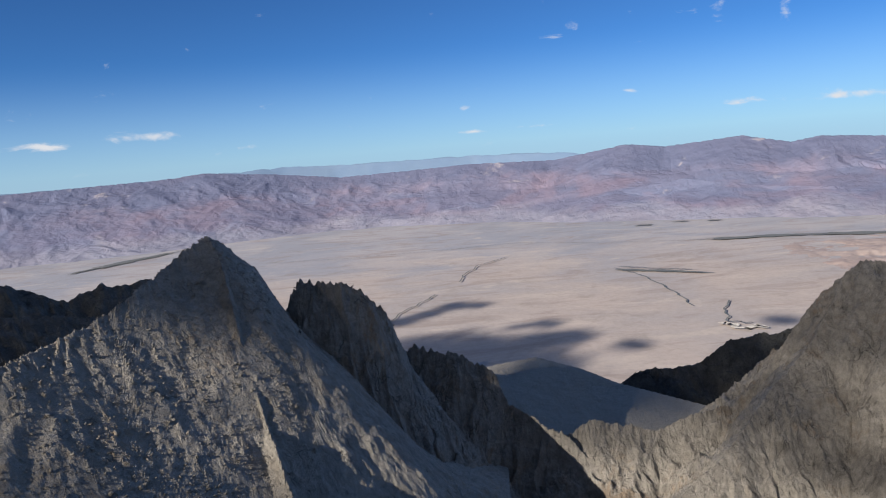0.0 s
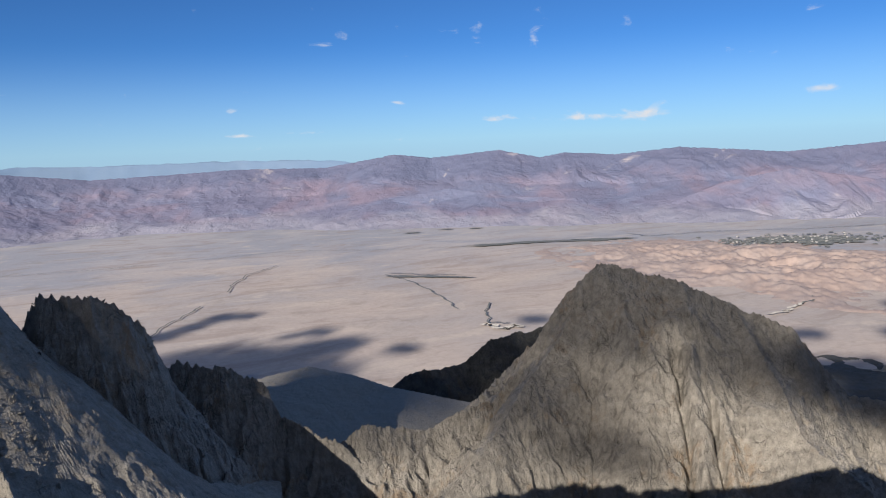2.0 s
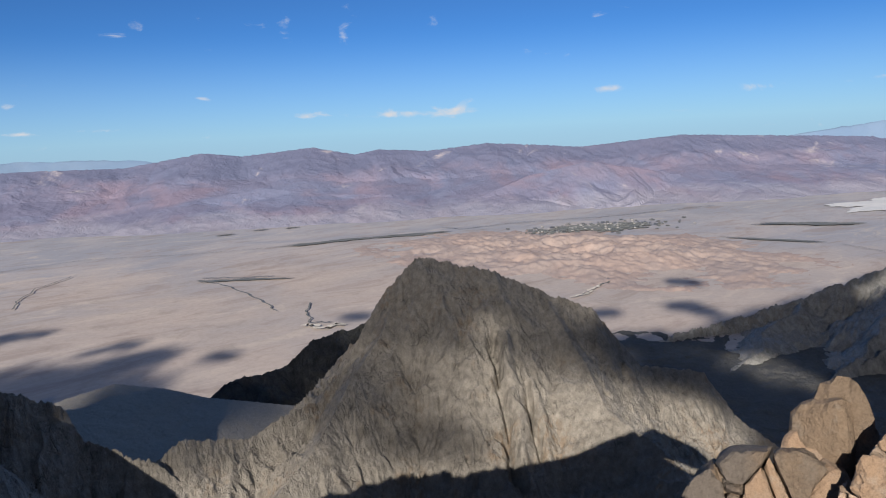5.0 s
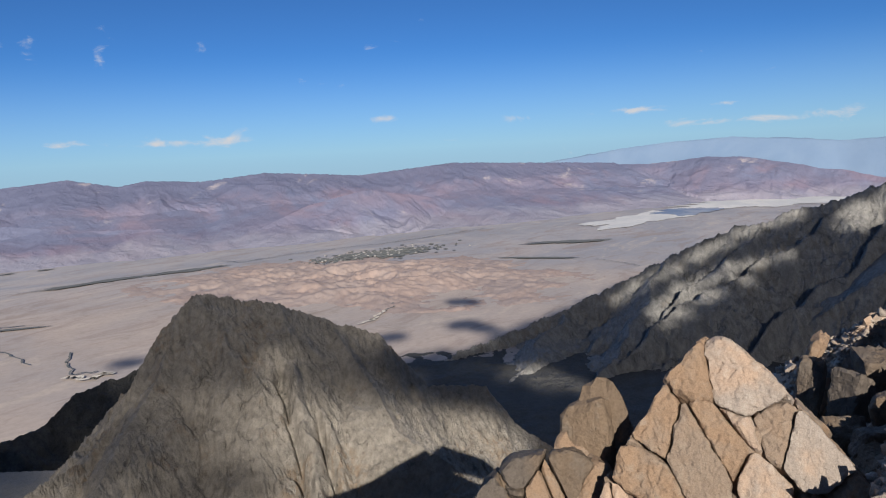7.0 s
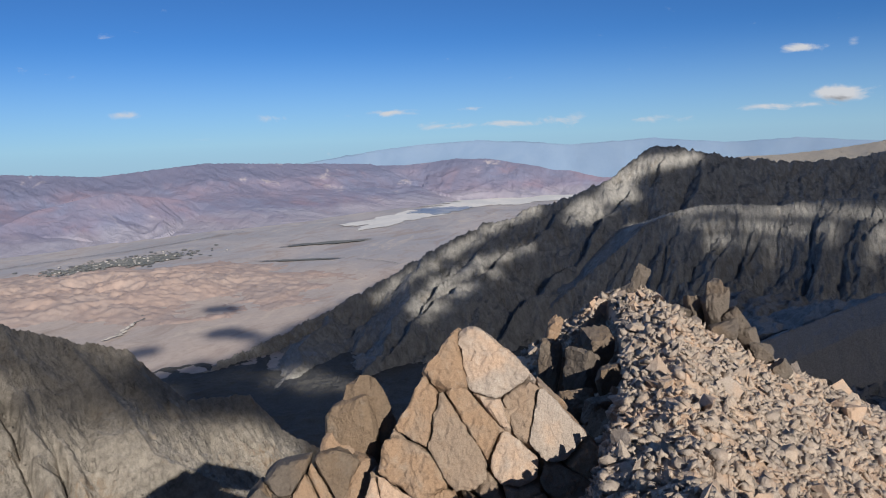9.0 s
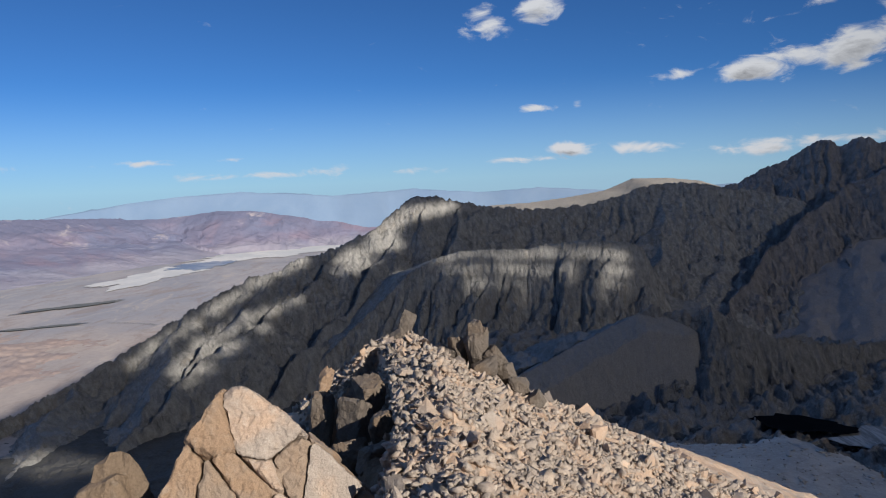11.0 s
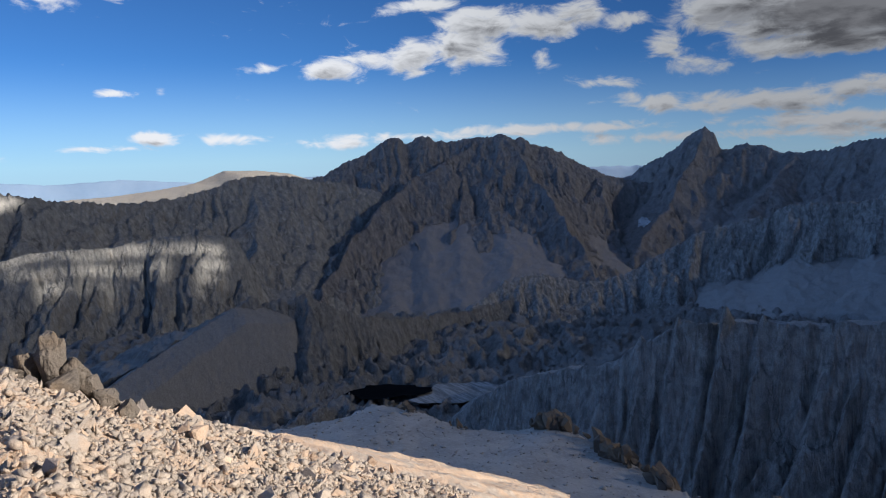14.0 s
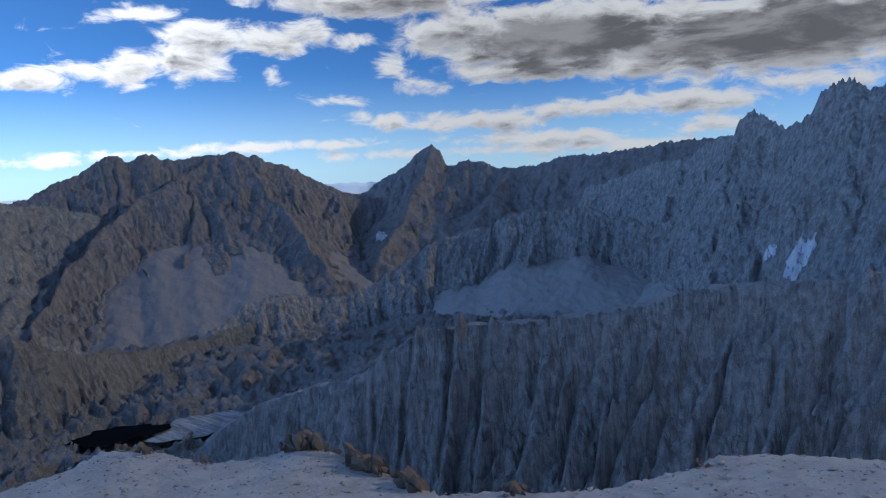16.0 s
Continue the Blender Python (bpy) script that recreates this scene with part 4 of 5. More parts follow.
def red_hills(x, y):
    b, r = np.degrees(np.arctan2(x, y)), np.hypot(x, y)
    mask = np.exp(-((b - 44 + (r - 2150) * 0.012) / 16) ** 2 * 1.2) * np.exp(-((r - 2150) / 420) ** 2)
    lumps = np.clip(ribs(x / 260, y / 260, 5, 0.6) - 0.5, 0, 1) * 75 + np.clip(rough(x / 90, y / 90, 3), 0, 2) * 4
    return FLOOR - 10 + mask * (lumps + 12)


tagged(mountain("red_hills", [crest([(20, -30, 1500), (21, -30, 1500)], (1, 9, 1), (1, 9, 1), 0, 0)], (14, 72), (1600, 2900), 460, 150, RED, ((30, 1.2),), floor=red_hills, smooth=True),
       "low reddish weathered rock hills on the valley floor", "hills")
tagged(lowland("dry_lake", spot(66.3, -6.3), 400, 150, 8, SALT, 0.4, 2.6, seed=3.0), "white salt crust of a dry lake bed", "dry lake", kind="structure")
tagged(lowland("dry_lake", spot(75, -5.2), 560, 260, 40, SALT, 0.45, 2.4, seed=5.0), "white salt crust of a dry lake bed", "dry lake", kind="structure")
tagged(lowland("dry_lake", spot(61, -5.55), 190, 70, 40, SALT, 0.5, 2.2, seed=6.0), "white salt crust of a dry lake bed", "dry lake", kind="structure")
tagged(lowland("brine_pool", spot(69.3, -5.85), 170, 150, 15, SHALLOWS, 0.4, 3.4, seed=9.0), "shallow blue brine pool on the lake bed", "pool", kind="structure")
tagged(lowland("brine_pool", spot(66, -5.3), 260, 80, 30, SHALLOWS, 0.5, 3.3, seed=11.0), "shallow blue brine pool on the lake bed", "pool", kind="structure")
for b, r, long_way, wide_way, turn, seed in ((45.5, -8.3, 190, 70, 32, 1.2), (24, -8.5, 200, 22, 12, 4.1), (30.5, -8.35, 120, 26, 20, 6.3), (16.5, -10.9, 110, 16, 35, 8.8),
                                             (-24, -6.6, 200, 36, -60, 2.2), (60.5, -8.0, 150, 30, 50, 5.5),
                                             (58.0, -9.2, 130, 14, 70, 3.9), (16, -7.35, 34, 14, 10, 2.9), (18.6, -7.2, 30, 12, 10, 3.3), (21, -7.2, 30, 12, 10, 4.4)):
    tagged(lowland("brush_patch", spot(b, r), long_way, wide_way, turn, BRUSH, 0.55, 3.2, seed=seed), "dark green-grey brush patch on the dry valley floor", "vegetation", "brush patches", "stuff")
for stops, width, mat, label, cat in (([(33, -7.9), (34.5, -8.1), (38.5, -7.8), (42, -7.65), (46.6, -7.4), (50, -7.1), (53.9, -6.7)], 9, BRUSH, "tree-lined river across the valley", "river"),
                                      ([(13.6, -10.6), (15, -11), (16.5, -11.7), (18, -12.6), (19.4, -13.6)], 6, BRUSH, "dark brush-lined wash on the fan", "wash"),
                                      ([(14, -10.5), (17, -10.75), (19.5, -10.9)], 9, BRUSH, "dark brush-lined wash on the fan", "wash"),
                                      ([(22.0, -13.2), (21.6, -14.0), (21.9, -14.8), (23.5, -14.9)], 6, BRUSH, "dark brush-lined wash on the fan", "wash"),
                                      ([(21.5, -14.9), (23, -15.2), (24.5, -15.1)], 18, SAND, "pale sandy wash", "wash"),
                                      ([(45.9, -10.6), (46.8, -11.2), (47, -11.7), (46.2, -12.3), (45.6, -12.8)], 9, BRUSH, "brush-lined creek through the hills", "creek"),
                                      ([(45.6, -12.8), (44.5, -13.3), (43.6, -13.8)], 13, SAND, "pale sandy wash", "wash"),
                                      ([(-5.5, -14.2), (-3.5, -12.9), (-2, -12.4), (-1, -11.9)], 6, BRUSH, "dark brush-lined wash on the fan", "wash"),
                                      ([(1.2, -11.0), (1.6, -10.4), (2.8, -9.8), (5, -9.3)], 6, BRUSH, "dark brush-lined wash on the fan", "wash"),
                                      ([(-14, -8.0), (-8, -8.3), (0, -8.35), (6, -8.2), (14, -8.6), (24, -8.6)], 5, BRUSH, "thin dark line of brush along a wash", "wash"),
                                      ([(62.5, -9.4), (64.5, -9.7), (66, -10.0)], 5, BRUSH, "dark desert road line", "road")):
    width *= 0.7
    tagged(ribbon({"river": "river_line", "road": "desert_road"}.get(cat, "valley_wash"), stops, width, mat), label, cat, kind="structure")

# town: trees and pale roofs
town = new("town")
tagged(town, "small green town with pale roofs on the valley floor", "town")
rnd = random.Random(5)
bm = bmesh.new()
bm2 = bmesh.new()
for i in range(520):
    b, r = rnd.gauss(45.2, 2.6), rnd.gauss(-8.3, 0.17)
    x, y = spot(b, r + (b - 45.2) * 0.055)
    if i % 14:
        w_, h_ = rnd.uniform(8, 20), rnd.uniform(2, 3.5)
        m = Matrix.Translation((x, y, FLOOR + 4)) @ Matrix.Rotation(rnd.uniform(0, 6), 4, "Z") @ Matrix.Diagonal((w_, w_ * 0.8, h_, 1))
        bmesh.ops.create_icosphere(bm, subdivisions=1, radius=0.6, matrix=m)
    else:
        m = Matrix.Translation((x, y, FLOOR + 5)) @ Matrix.Rotation(0.5, 4, "Z") @ Matrix.Diagonal((rnd.uniform(6, 14), 7, 4, 1))
        bmesh.ops.create_cube(bm2, size=1, matrix=m)
for bm_, name, mat, lab in ((bm, "tree_canopy", BRUSH, "dark green tree canopy"), (bm2, "roofs", ROOFS, "pale house roofs")):
    me = bpy.data.meshes.new(name)
    bm_.to_mesh(me)
    bm_.free()
    me.materials.append(mat)
    ob = new(name, me)
    ob.parent = town
    tagged(ob, lab, kind="stuff")


# ---- an unseen cloud bank, laid out to shade and light the mountains ----
def under_sun(b, r, reach):
    """Where the sun's ray through a peg meets eye level."""
    x, y, z = peg(b, r, reach)
    z -= EYE
    return x - z * SUN.x / SUN.z, y - z * SUN.y / SUN.z


# shaded places and gaps: bearing, rise, reach, half width
SHADES = [(10, -18.5, 740, 110), (-28, -8, 900, 260), (-34, -9, 760, 220), (22, -17, 890, 110), (51.4, -12.4, 1750, 42), (52.4, -12.5, 1740, 36), (52.0, -14.2, 1500, 46), (53.4, -14.6, 1470, 44), (45.6, -14.9, 1440, 42)]
SHADES += [(54, -21, 900, 90), (57, -22, 850, 90), (50, -20, 1000, 90), (48.8, -17, 1250, 75), (51, -17, 1250, 60), (25.5, -14.5, 1490, 40), (14.4, -16.4, 1300, 36), (9.5, -15.8, 1360, 60), (7, -16.0, 1340, 70), (2, -16.4, 1310, 70), (4.5, -16.4, 1310, 70), (-1, -16.6, 1300, 60), (-4, -13.7, 1580, 46), (-1.8, -13.2, 1640, 44), (0.6, -12.8, 1690, 44), (2.4, -12.9, 1680, 34), (8, -14.7, 1480, 36), (5.8, -14.8, 1470, 30), (56, -16.5, 1260, 100), (58, -15.3, 1330, 120), (61, -15, 1300, 100), (66, -15, 1250, 100), (74, -10, 1450, 120)]
GAPS = [(97, -2, 2600, 330), (104, -1, 2750, 250),
        (88, -18, 30, 85), (72, -17, 22, 85), (100, -22, 32, 70)]
ragged = random.Random(4)


BANK_CLEAR = 0.07


def lit_band(stops, count, low, high, fingers=0):
    """A sunlit band along a ridge, with ragged fingers down the slope."""
    at = np.linspace(0, len(stops) - 1, count)
    for u in at:
        b, r, reach = (float(np.interp(u, range(len(stops)), [p[q] for p in stops])) for q in range(3))
        for m in range(ragged.randint(1, 1 + fingers)):
            GAPS.append((b + ragged.uniform(-0.35, 0.35) - 0.25 * m, r + ragged.uniform(-0.35, 0.2) - 1.15 * m, reach - 14 * m, ragged.uniform(low, high) - m))


lit_band([(89.1, -2.0, 1715), (87.3, -2.2, 1690), (85.0, -2.7, 1675), (83.0, -4.7, 1640), (80.5, -6.1, 1590)], 10, 28, 33, 1)
lit_band([(76.6, -6.1, 1590), (73.7, -7.1, 1550), (69.8, -9.3, 1490), (64.6, -12.0, 1400)], 20, 14, 19)
lit_band([(76.5, -8.6, 1450), (72.3, -10.1, 1400), (68.9, -11.8, 1350), (67.2, -13.4, 1310)], 14, 15, 21, 1)
lit_band([(87.6, -6.0, 1445), (95.3, -6.1, 1455), (103.4, -6.2, 1467)], 17, 11, 16, 3)
qx, qy = np.meshgrid(np.arange(-1200, 3000, 10.0), np.arange(-3000, 1400, 10.0), indexing="ij")
edge = np.where(qx < 330, -82 - 0.12 * np.minimum(qx, 0), -82 + 330 * np.clip((qx - 330) / 150, 0, 1))
vapour = np.clip((edge - qy) / 60, -3, 1.2)
for b, r, reach, half in SHADES:
    sx, sy = under_sun(b, r, reach)
    vapour = np.maximum(vapour, 1.15 - np.hypot(qx - sx, (qy - sy)) / half)
for b, r, reach, half in GAPS:
    sx, sy = under_sun(b, r, reach)
    vapour = np.minimum(vapour, 1.6 * (np.hypot(qx - sx, qy - sy) / half - 1.0))
for b, r, reach, half in ((52, -18.5, 1100, 75), (55, -19.5, 1020, 75), (58, -20.5, 960, 75), (61, -21, 930, 65)):
    sx, sy = under_sun(b, r, reach)
    vapour = np.maximum(vapour, 1.15 - np.hypot(qx - sx, qy - sy) / half)
vapour = vapour + 0.22 * rough(qx / 110, qy / 110, 4, 0.55) + 0.2 * rough(qx / 34, qy / 34, 2)
DECK = 1800.0
soft = np.clip(vapour / 0.45, 0, 1)
through_thick = 1 - (1 - BANK_CLEAR) * soft * soft * (3 - 2 * soft)
# thin veils over the near peaks and the sunny holes in them: bearing, rise, reach, half width, how clear
VEILS = [(-20, -24, 350, 120, 0.26), (-32, -24, 330, 150, 0.26), (-10, -24, 420, 90, 0.26), (-30, -16, 400, 190, 0.26), (-18, -14, 450, 170, 0.26), (-8, -15, 500, 130, 0.3), (2, -19, 560, 80, 0.45), (12, -22.5, 570, 80, 0.4), (24, -20, 590, 110, 0.13), (31, -13, 630, 190, 0.10), (38, -16, 610, 120, 0.12), (30, -24, 540, 70, 0.16), (49, -18.5, 650, 80, 0.2)]
HOLES = [(3, -22, 548, 30), (0, -19.5, 560, 24), (36.4, -16.0, 605, 15), (36.6, -18.3, 585, 20), (38.2, -20.6, 566, 26), (40.0, -23.4, 545, 32), (42.9, -23.8, 545, 36), (46.8, -22.2, 565, 34), (49.9, -22.9, 570, 34), (53, -24.9, 560, 34), (30.6, -27.7, 500, 22), (7.5, -25.6, 515, 34), (10.5, -26.3, 505, 40), (15.2, -26.3, 505, 36), (19, -27, 495, 24)]
veil = np.ones_like(qx)
for b, r, reach, half, clear_to in VEILS:
    sx, sy = under_sun(b, r, reach)
    veil = np.minimum(veil, 1 - (1 - clear_to) * np.clip(1.5 - np.hypot(qx - sx, qy - sy) / half * 1.1, 0, 1))
hole = np.zeros_like(qx)
for b, r, reach, half in HOLES:
    sx, sy = under_sun(b, r, reach)
    hole = np.maximum(hole, np.exp(-(np.hypot(qx - sx, qy - sy) / half) ** 2 * 1.1))
hole = np.clip(hole * 1.25 + 0.1 * rough(qx / 40, qy / 40, 3), 0, 1)
veil = np.clip(veil + (1 - veil) * hole + 0.05 * rough(qx / 60, qy / 60, 3), 0.2, 1)
clearness = np.sqrt(through_thick * veil)
keep = clearness < 0.985
puff = np.sqrt(np.clip(vapour, 0, 1.5))
ox, oy = qx + SUN.x / SUN.z * DECK, qy + SUN.y / SUN.z * DECK
count = qx.size
low = np.stack([ox, oy, DECK - 5 * puff], -1).reshape(-1, 3)
high = np.stack([ox, oy, DECK + 9 * puff * (1 + 0.4 * rough(qx / 160, qy / 160, 3))], -1).reshape(-1, 3)
cell = keep[:-1, :-1]
i, j = np.nonzero(cell)
k = i * qx.shape[1] + j
wide_n = qx.shape[1]
tops = np.stack([k, k + wide_n, k + wide_n + 1, k + 1], 1) + count
bottoms = np.stack([k, k + 1, k + wide_n + 1, k + wide_n], 1)
quads = np.concatenate([tops, bottoms])
used, quads = np.unique(quads, return_inverse=True)
co = np.concatenate([low, high])[used].astype(np.float32)
quads = quads.reshape(-1, 4)
me = bpy.data.meshes.new("cloud_bank")
me.vertices.add(len(co))
me.vertices.foreach_set("co", co.ravel())
me.loops.add(quads.size)
me.loops.foreach_set("vertex_index", quads.ravel().astype(np.int32))
me.polygons.add(len(quads))
me.polygons.foreach_set("loop_start", np.arange(0, quads.size, 4, dtype=np.int32))
me.polygons.foreach_set("use_smooth", np.full(len(quads), True))
me.update(calc_edges=True)
me.attributes.new("clear", "FLOAT", "POINT").data.foreach_set("value", np.tile(clearness.ravel(), 2)[used].astype(np.float32))
me.materials.append(CLOUD)
# out of view: added only for the shade and sun patches it casts
tagged(new("cloud_bank", me), "unseen broken cloud bank placed to shade the peaks", "cloud", kind="stuff")


# ---- the summit: ridge underfoot, gravel shoulder, rubble spur ----
def underfoot(x, y):
    r = np.hypot(x, y)
    return 0.02 * rough(x * 2, y * 2, 3) - 0.72 * np.maximum(r - 1.1, 0)


SUMMIT = [crest([(287, -1.6, 320), (286, -1.4, 290), (289, -1.2, 190), (278, -1.9, 97)], (0.9, 400, 0.9), (0.9, 400, 0.9), 6, 2.0, 8),
          crest([(278, -1.9, 97), (262, -10, 24), (215, -52, 1.6)], (0.9, 400, 0.9), (0.9, 400, 0.9), 0.8, 0.8, 8),
          crest([(95, -52, 2.2), (84, -43, 8), (78, -34, 15), (74, -28.5, 21), (68, -29.5, 24), (62, -30, 28)], (1.4, 60, 1.0), (1.1, 60, 1.0), 1, 0.6, 3),
          crest([(150, -52, 2.2), (150, -33, 40), (140, -29, 90), (130, -27, 118)], (0.6, 90, 0.6), (0.7, 90, 0.7), 1, 1, 8)]
tagged(mountain("summit_ridge", SUMMIT, (0, 360), (0.4, 340), 560, 170, GRAVEL, ((12, 0.8), (2, 0.15)), floor=underfoot),
       "broken granite summit ridge under the viewer", "mountain ridge", kind="structure")
RIM = [(90, -21, 172), (98, -20.6, 174), (106.8, -20.4, 170), (111.2, -20, 172), (113.9, -19.2, 178), (117.6, -19.9, 172), (121.2, -21.4, 160), (125, -21.5, 158), (128.8, -20.8, 160), (132.5, -22.4, 148),
                   (136.6, -24.3, 135), (139.8, -25.4, 128), (145, -25.3, 128), (152.7, -25.0, 130), (160.1, -22.9, 140), (161.8, -21.9, 146), (166.9, -21.3, 150), (173, -20.8, 150), (190, -20, 150)]
SHOULDER = [crest(RIM, (-0.12, 75, 1.2), (1.3, 200, 1.1), 0.5, 0.5, 6)]
tagged(mountain("gravel_shoulder", SHOULDER, (88, 190), (70, 330), 620, 240, GRAVEL, ((18, 1.1), (3, 0.22)), smooth=True),
       "grey gravel shoulder with scattered stones below the summit", "slope", kind="structure")
SPUR = [crest([(95, -40, 5), (92, -32, 10), (90, -25.5, 17), (89, -17.9, 27), (87, -13.4, 38), (85.4, -12.0, 44), (84, -13.5, 47), (83, -22, 52)],
              (0.5, 200, 0.62), (0.25, 2.2, 2.2), 0.5, 0.35, 2.0),
        crest([(85.4, -12.0, 44), (82.0, -13.0, 42), (80.0, -16.5, 40)], (0.6, 60, 1.2), (1.5, 60, 1.5), 0.5, 0.3, 2)]


def spur_height(x, y):
    return heights(SPUR, np.array(x, float), np.array(y, float), ((5, 0.35), (1.2, 0.10)))


spur = tagged(mountain("rubble_spur", SPUR, (70, 130), (4, 80), 420, 240, STONE, ((5, 0.35), (1.2, 0.10))),
              "sunlit rubble spur of broken pale granite", "rock ridge")


def block(name, size, seed, sides=9, fine=3, worn=14.0, grain=0.05):
    """An angular block of granite with worn edges: the space inside a few random planes, with a rough skin."""
    rnd = random.Random(seed)
    faces = []
    for axis in ((1, 0, 0), (-1, 0, 0), (0, 1, 0), (0, -1, 0), (0, 0, 1), (0, 0, -1)):
        v = Vector(axis) + Vector((rnd.uniform(-0.28, 0.28), rnd.uniform(-0.28, 0.28), rnd.uniform(-0.28, 0.28)))
        faces.append((*v.normalized(), rnd.uniform(0.78, 1.0)))
    for k in range(sides):
        v = Vector((rnd.gauss(0, 1), rnd.gauss(0, 1), rnd.gauss(0, 1))).normalized()
        faces.append((*v, rnd.uniform(0.84, 1.06)))
    faces = np.array(faces)
    bm = bmesh.new()
    bmesh.ops.create_icosphere(bm, subdivisions=fine, radius=1.0)
    me = bpy.data.meshes.new(name)
    bm.to_mesh(me)
    bm.free()
    co = np.zeros(len(me.vertices) * 3)
    me.vertices.foreach_get("co", co)
    co = co.reshape(-1, 3)
    reach = np.maximum(co @ faces[:, :3].T / faces[:, 3], 1e-3)
    r = (reach ** worn).sum(1) ** (-1 / worn)
    co = co * r[:, None]
    if grain:
        o = seed * 3.7
        skin = rough(co[:, 0] * 2.1 + o, co[:, 1] * 2.1 + co[:, 2] * 1.7, 4, 0.6) + rough(co[:, 2] * 2.3 - o, co[:, 0] * 1.9 - co[:, 1], 4, 0.6)
        co = co * (1 + grain * skin)[:, None]
    co = co * np.array(size) * 0.5
    me.vertices.foreach_set("co", co.ravel())
    me.polygons.foreach_set("use_smooth", np.full(len(me.polygons), False))
    me.update()
    return me


def boulder(name, b, r, reach, size, turn, seed, material, label, fine=4, grain=0.05, group="", category="boulder", sides=7, worn=30.0):
    me = block(name, size, seed, sides, fine, worn, grain)
    me.materials.append(material)
    ob = new(name, me)
    x, y, z = peg(b, r, reach)
    ob.matrix_world = pose(x, y, z, turn[0], turn[1], turn[2] - b)
    return tagged(ob, label, category, group)


# the crag: one mass split by joints into tight-fitting blocks
def fractured(outline, reach, depth, count, seed, lean, stretch, looks, fine=4):
    """Blocks that fill the hull of an outline of bearings and rises: each keeps the room nearer to its own heart than to any other."""
    rnd = random.Random(seed)
    b0 = sum(p[0] for p in outline) / len(outline)
    pts = np.array([(reach * math.sin(radians(b - b0)), reach * math.tan(radians(r))) for b, r in outline])
    low, high = pts.min(0), pts.max(0)
    middle = pts.mean(0)
    hull = []
    for i in range(len(pts)):
        e = pts[(i + 1) % len(pts)] - pts[i]
        nrm = np.array([e[1], -e[0]]) / np.hypot(*e)
        if nrm @ (pts[i] - middle) < 0:
            nrm = -nrm
        tilt = rnd.uniform(0.05, 0.3)
        v = np.array([nrm[0], tilt, nrm[1]]) / math.hypot(1, tilt)
        hull.append((v, v @ np.array([pts[i][0], 0.0, pts[i][1]])))
    # front and back; the front leans away towards the top
    for v, at in (((0.0, -1.0, 0.42), (middle[0], -depth * 0.45, low[1])), ((-0.5, -1.0, 0.3), (low[0], -depth * 0.1, middle[1])), ((0.45, -1.0, 0.35), (high[0], -depth * 0.1, middle[1])), ((0, 1.0, 0.2), (middle[0], depth * 0.5, middle[1]))):
        v = np.array(v) / np.linalg.norm(v)
        hull.append((v, v @ np.array(at)))
    c, sn = math.cos(radians(lean)), math.sin(radians(lean))
    turn = np.array([[c, 0, sn], [0, 1, 0], [-sn, 0, c]])
    metric = turn.T @ np.diag([1.0, 0.55, 1.0 / stretch]) @ turn
    hearts = []
    for tries in range(6000):
        q = np.array([rnd.uniform(low[0], high[0]), rnd.uniform(-depth * 0.45, depth * 0.5), rnd.uniform(low[1], high[1])])
        room = min(d - v @ q for v, d in hull)
        gap = 0.5 + 0.75 * rnd.random()
        if room > 0.18 and all((q - h) @ metric @ (q - h) > gap * gap * (high[0] - low[0]) * (high[1] - low[1]) / count * 0.38 for h in hearts):
            hearts.append(q)
            if len(hearts) == count:
                break
    # the unbroken heart of the mass, behind the joints
    core = block("crag_core", ((high[0] - low[0]) * 0.62, depth * 0.55, (high[1] - low[1]) * 0.7), seed, 9, 3, 14.0, 0.05)
    core.materials.append(looks[0][0])
    heart = tagged(new("crag_core", core), "solid granite heart of the crag behind its joints", "rock")
    heart.matrix_world = pose(reach * math.sin(radians(b0)), reach * math.cos(radians(b0)), EYE, 0, 0, -b0) @ Matrix.Translation((middle[0], depth * 0.2, low[1] * 0.58 + high[1] * 0.42))
    pull_of = [rnd.uniform(-0.16, 0.16) for h in hearts]
    for k, h in enumerate(hearts):
        faces = [(v, d - v @ h + rnd.uniform(0.1, 0.32)) for v, d in hull]
        for j, o in enumerate(hearts):
            if o is not h:
                v = metric @ (o - h)
                half = v @ ((o - h) * (0.5 + 0.5 * (pull_of[k] - pull_of[j])))
                size = np.linalg.norm(v)
                tip = np.array([rnd.gauss(0, 0.025), rnd.gauss(0, 0.025), rnd.gauss(0, 0.025)])
                faces.append((v / size + tip, max(half / size - rnd.uniform(0.0, 0.04), 0.06)))
        # corners broken off
        span = min(1.8, 1.5 * np.median([f[1] for f in faces]))
        for j in range(3):
            v = np.array([rnd.gauss(0, 1), rnd.gauss(-0.3, 0.8), rnd.gauss(0.2, 1)])
            faces.append((v / np.linalg.norm(v), span * rnd.uniform(0.9, 1.5)))
        normals, far = np.array([f[0] for f in faces]), np.array([max(f[1], 0.06) for f in faces])
        bm = bmesh.new()
        bmesh.ops.create_icosphere(bm, subdivisions=fine, radius=1.0)
        me = bpy.data.meshes.new("boulder")
        bm.to_mesh(me)
        bm.free()
        co = np.zeros(len(me.vertices) * 3)
        me.vertices.foreach_get("co", co)
        co = co.reshape(-1, 3)
        pull = np.maximum(co @ normals.T / far, 1e-3)
        top = pull.max(1)
        co = co / (top * ((pull / top[:, None]) ** 17).sum(1) ** (1 / 17))[:, None]
        o = seed * 3.7 + k
        skin = rough(co[:, 0] * 1.3 + o, co[:, 1] * 1.3 + co[:, 2] * 1.1, 5, 0.6) + rough(co[:, 2] * 1.4 - o, co[:, 0] * 1.2 - co[:, 1], 5, 0.6)
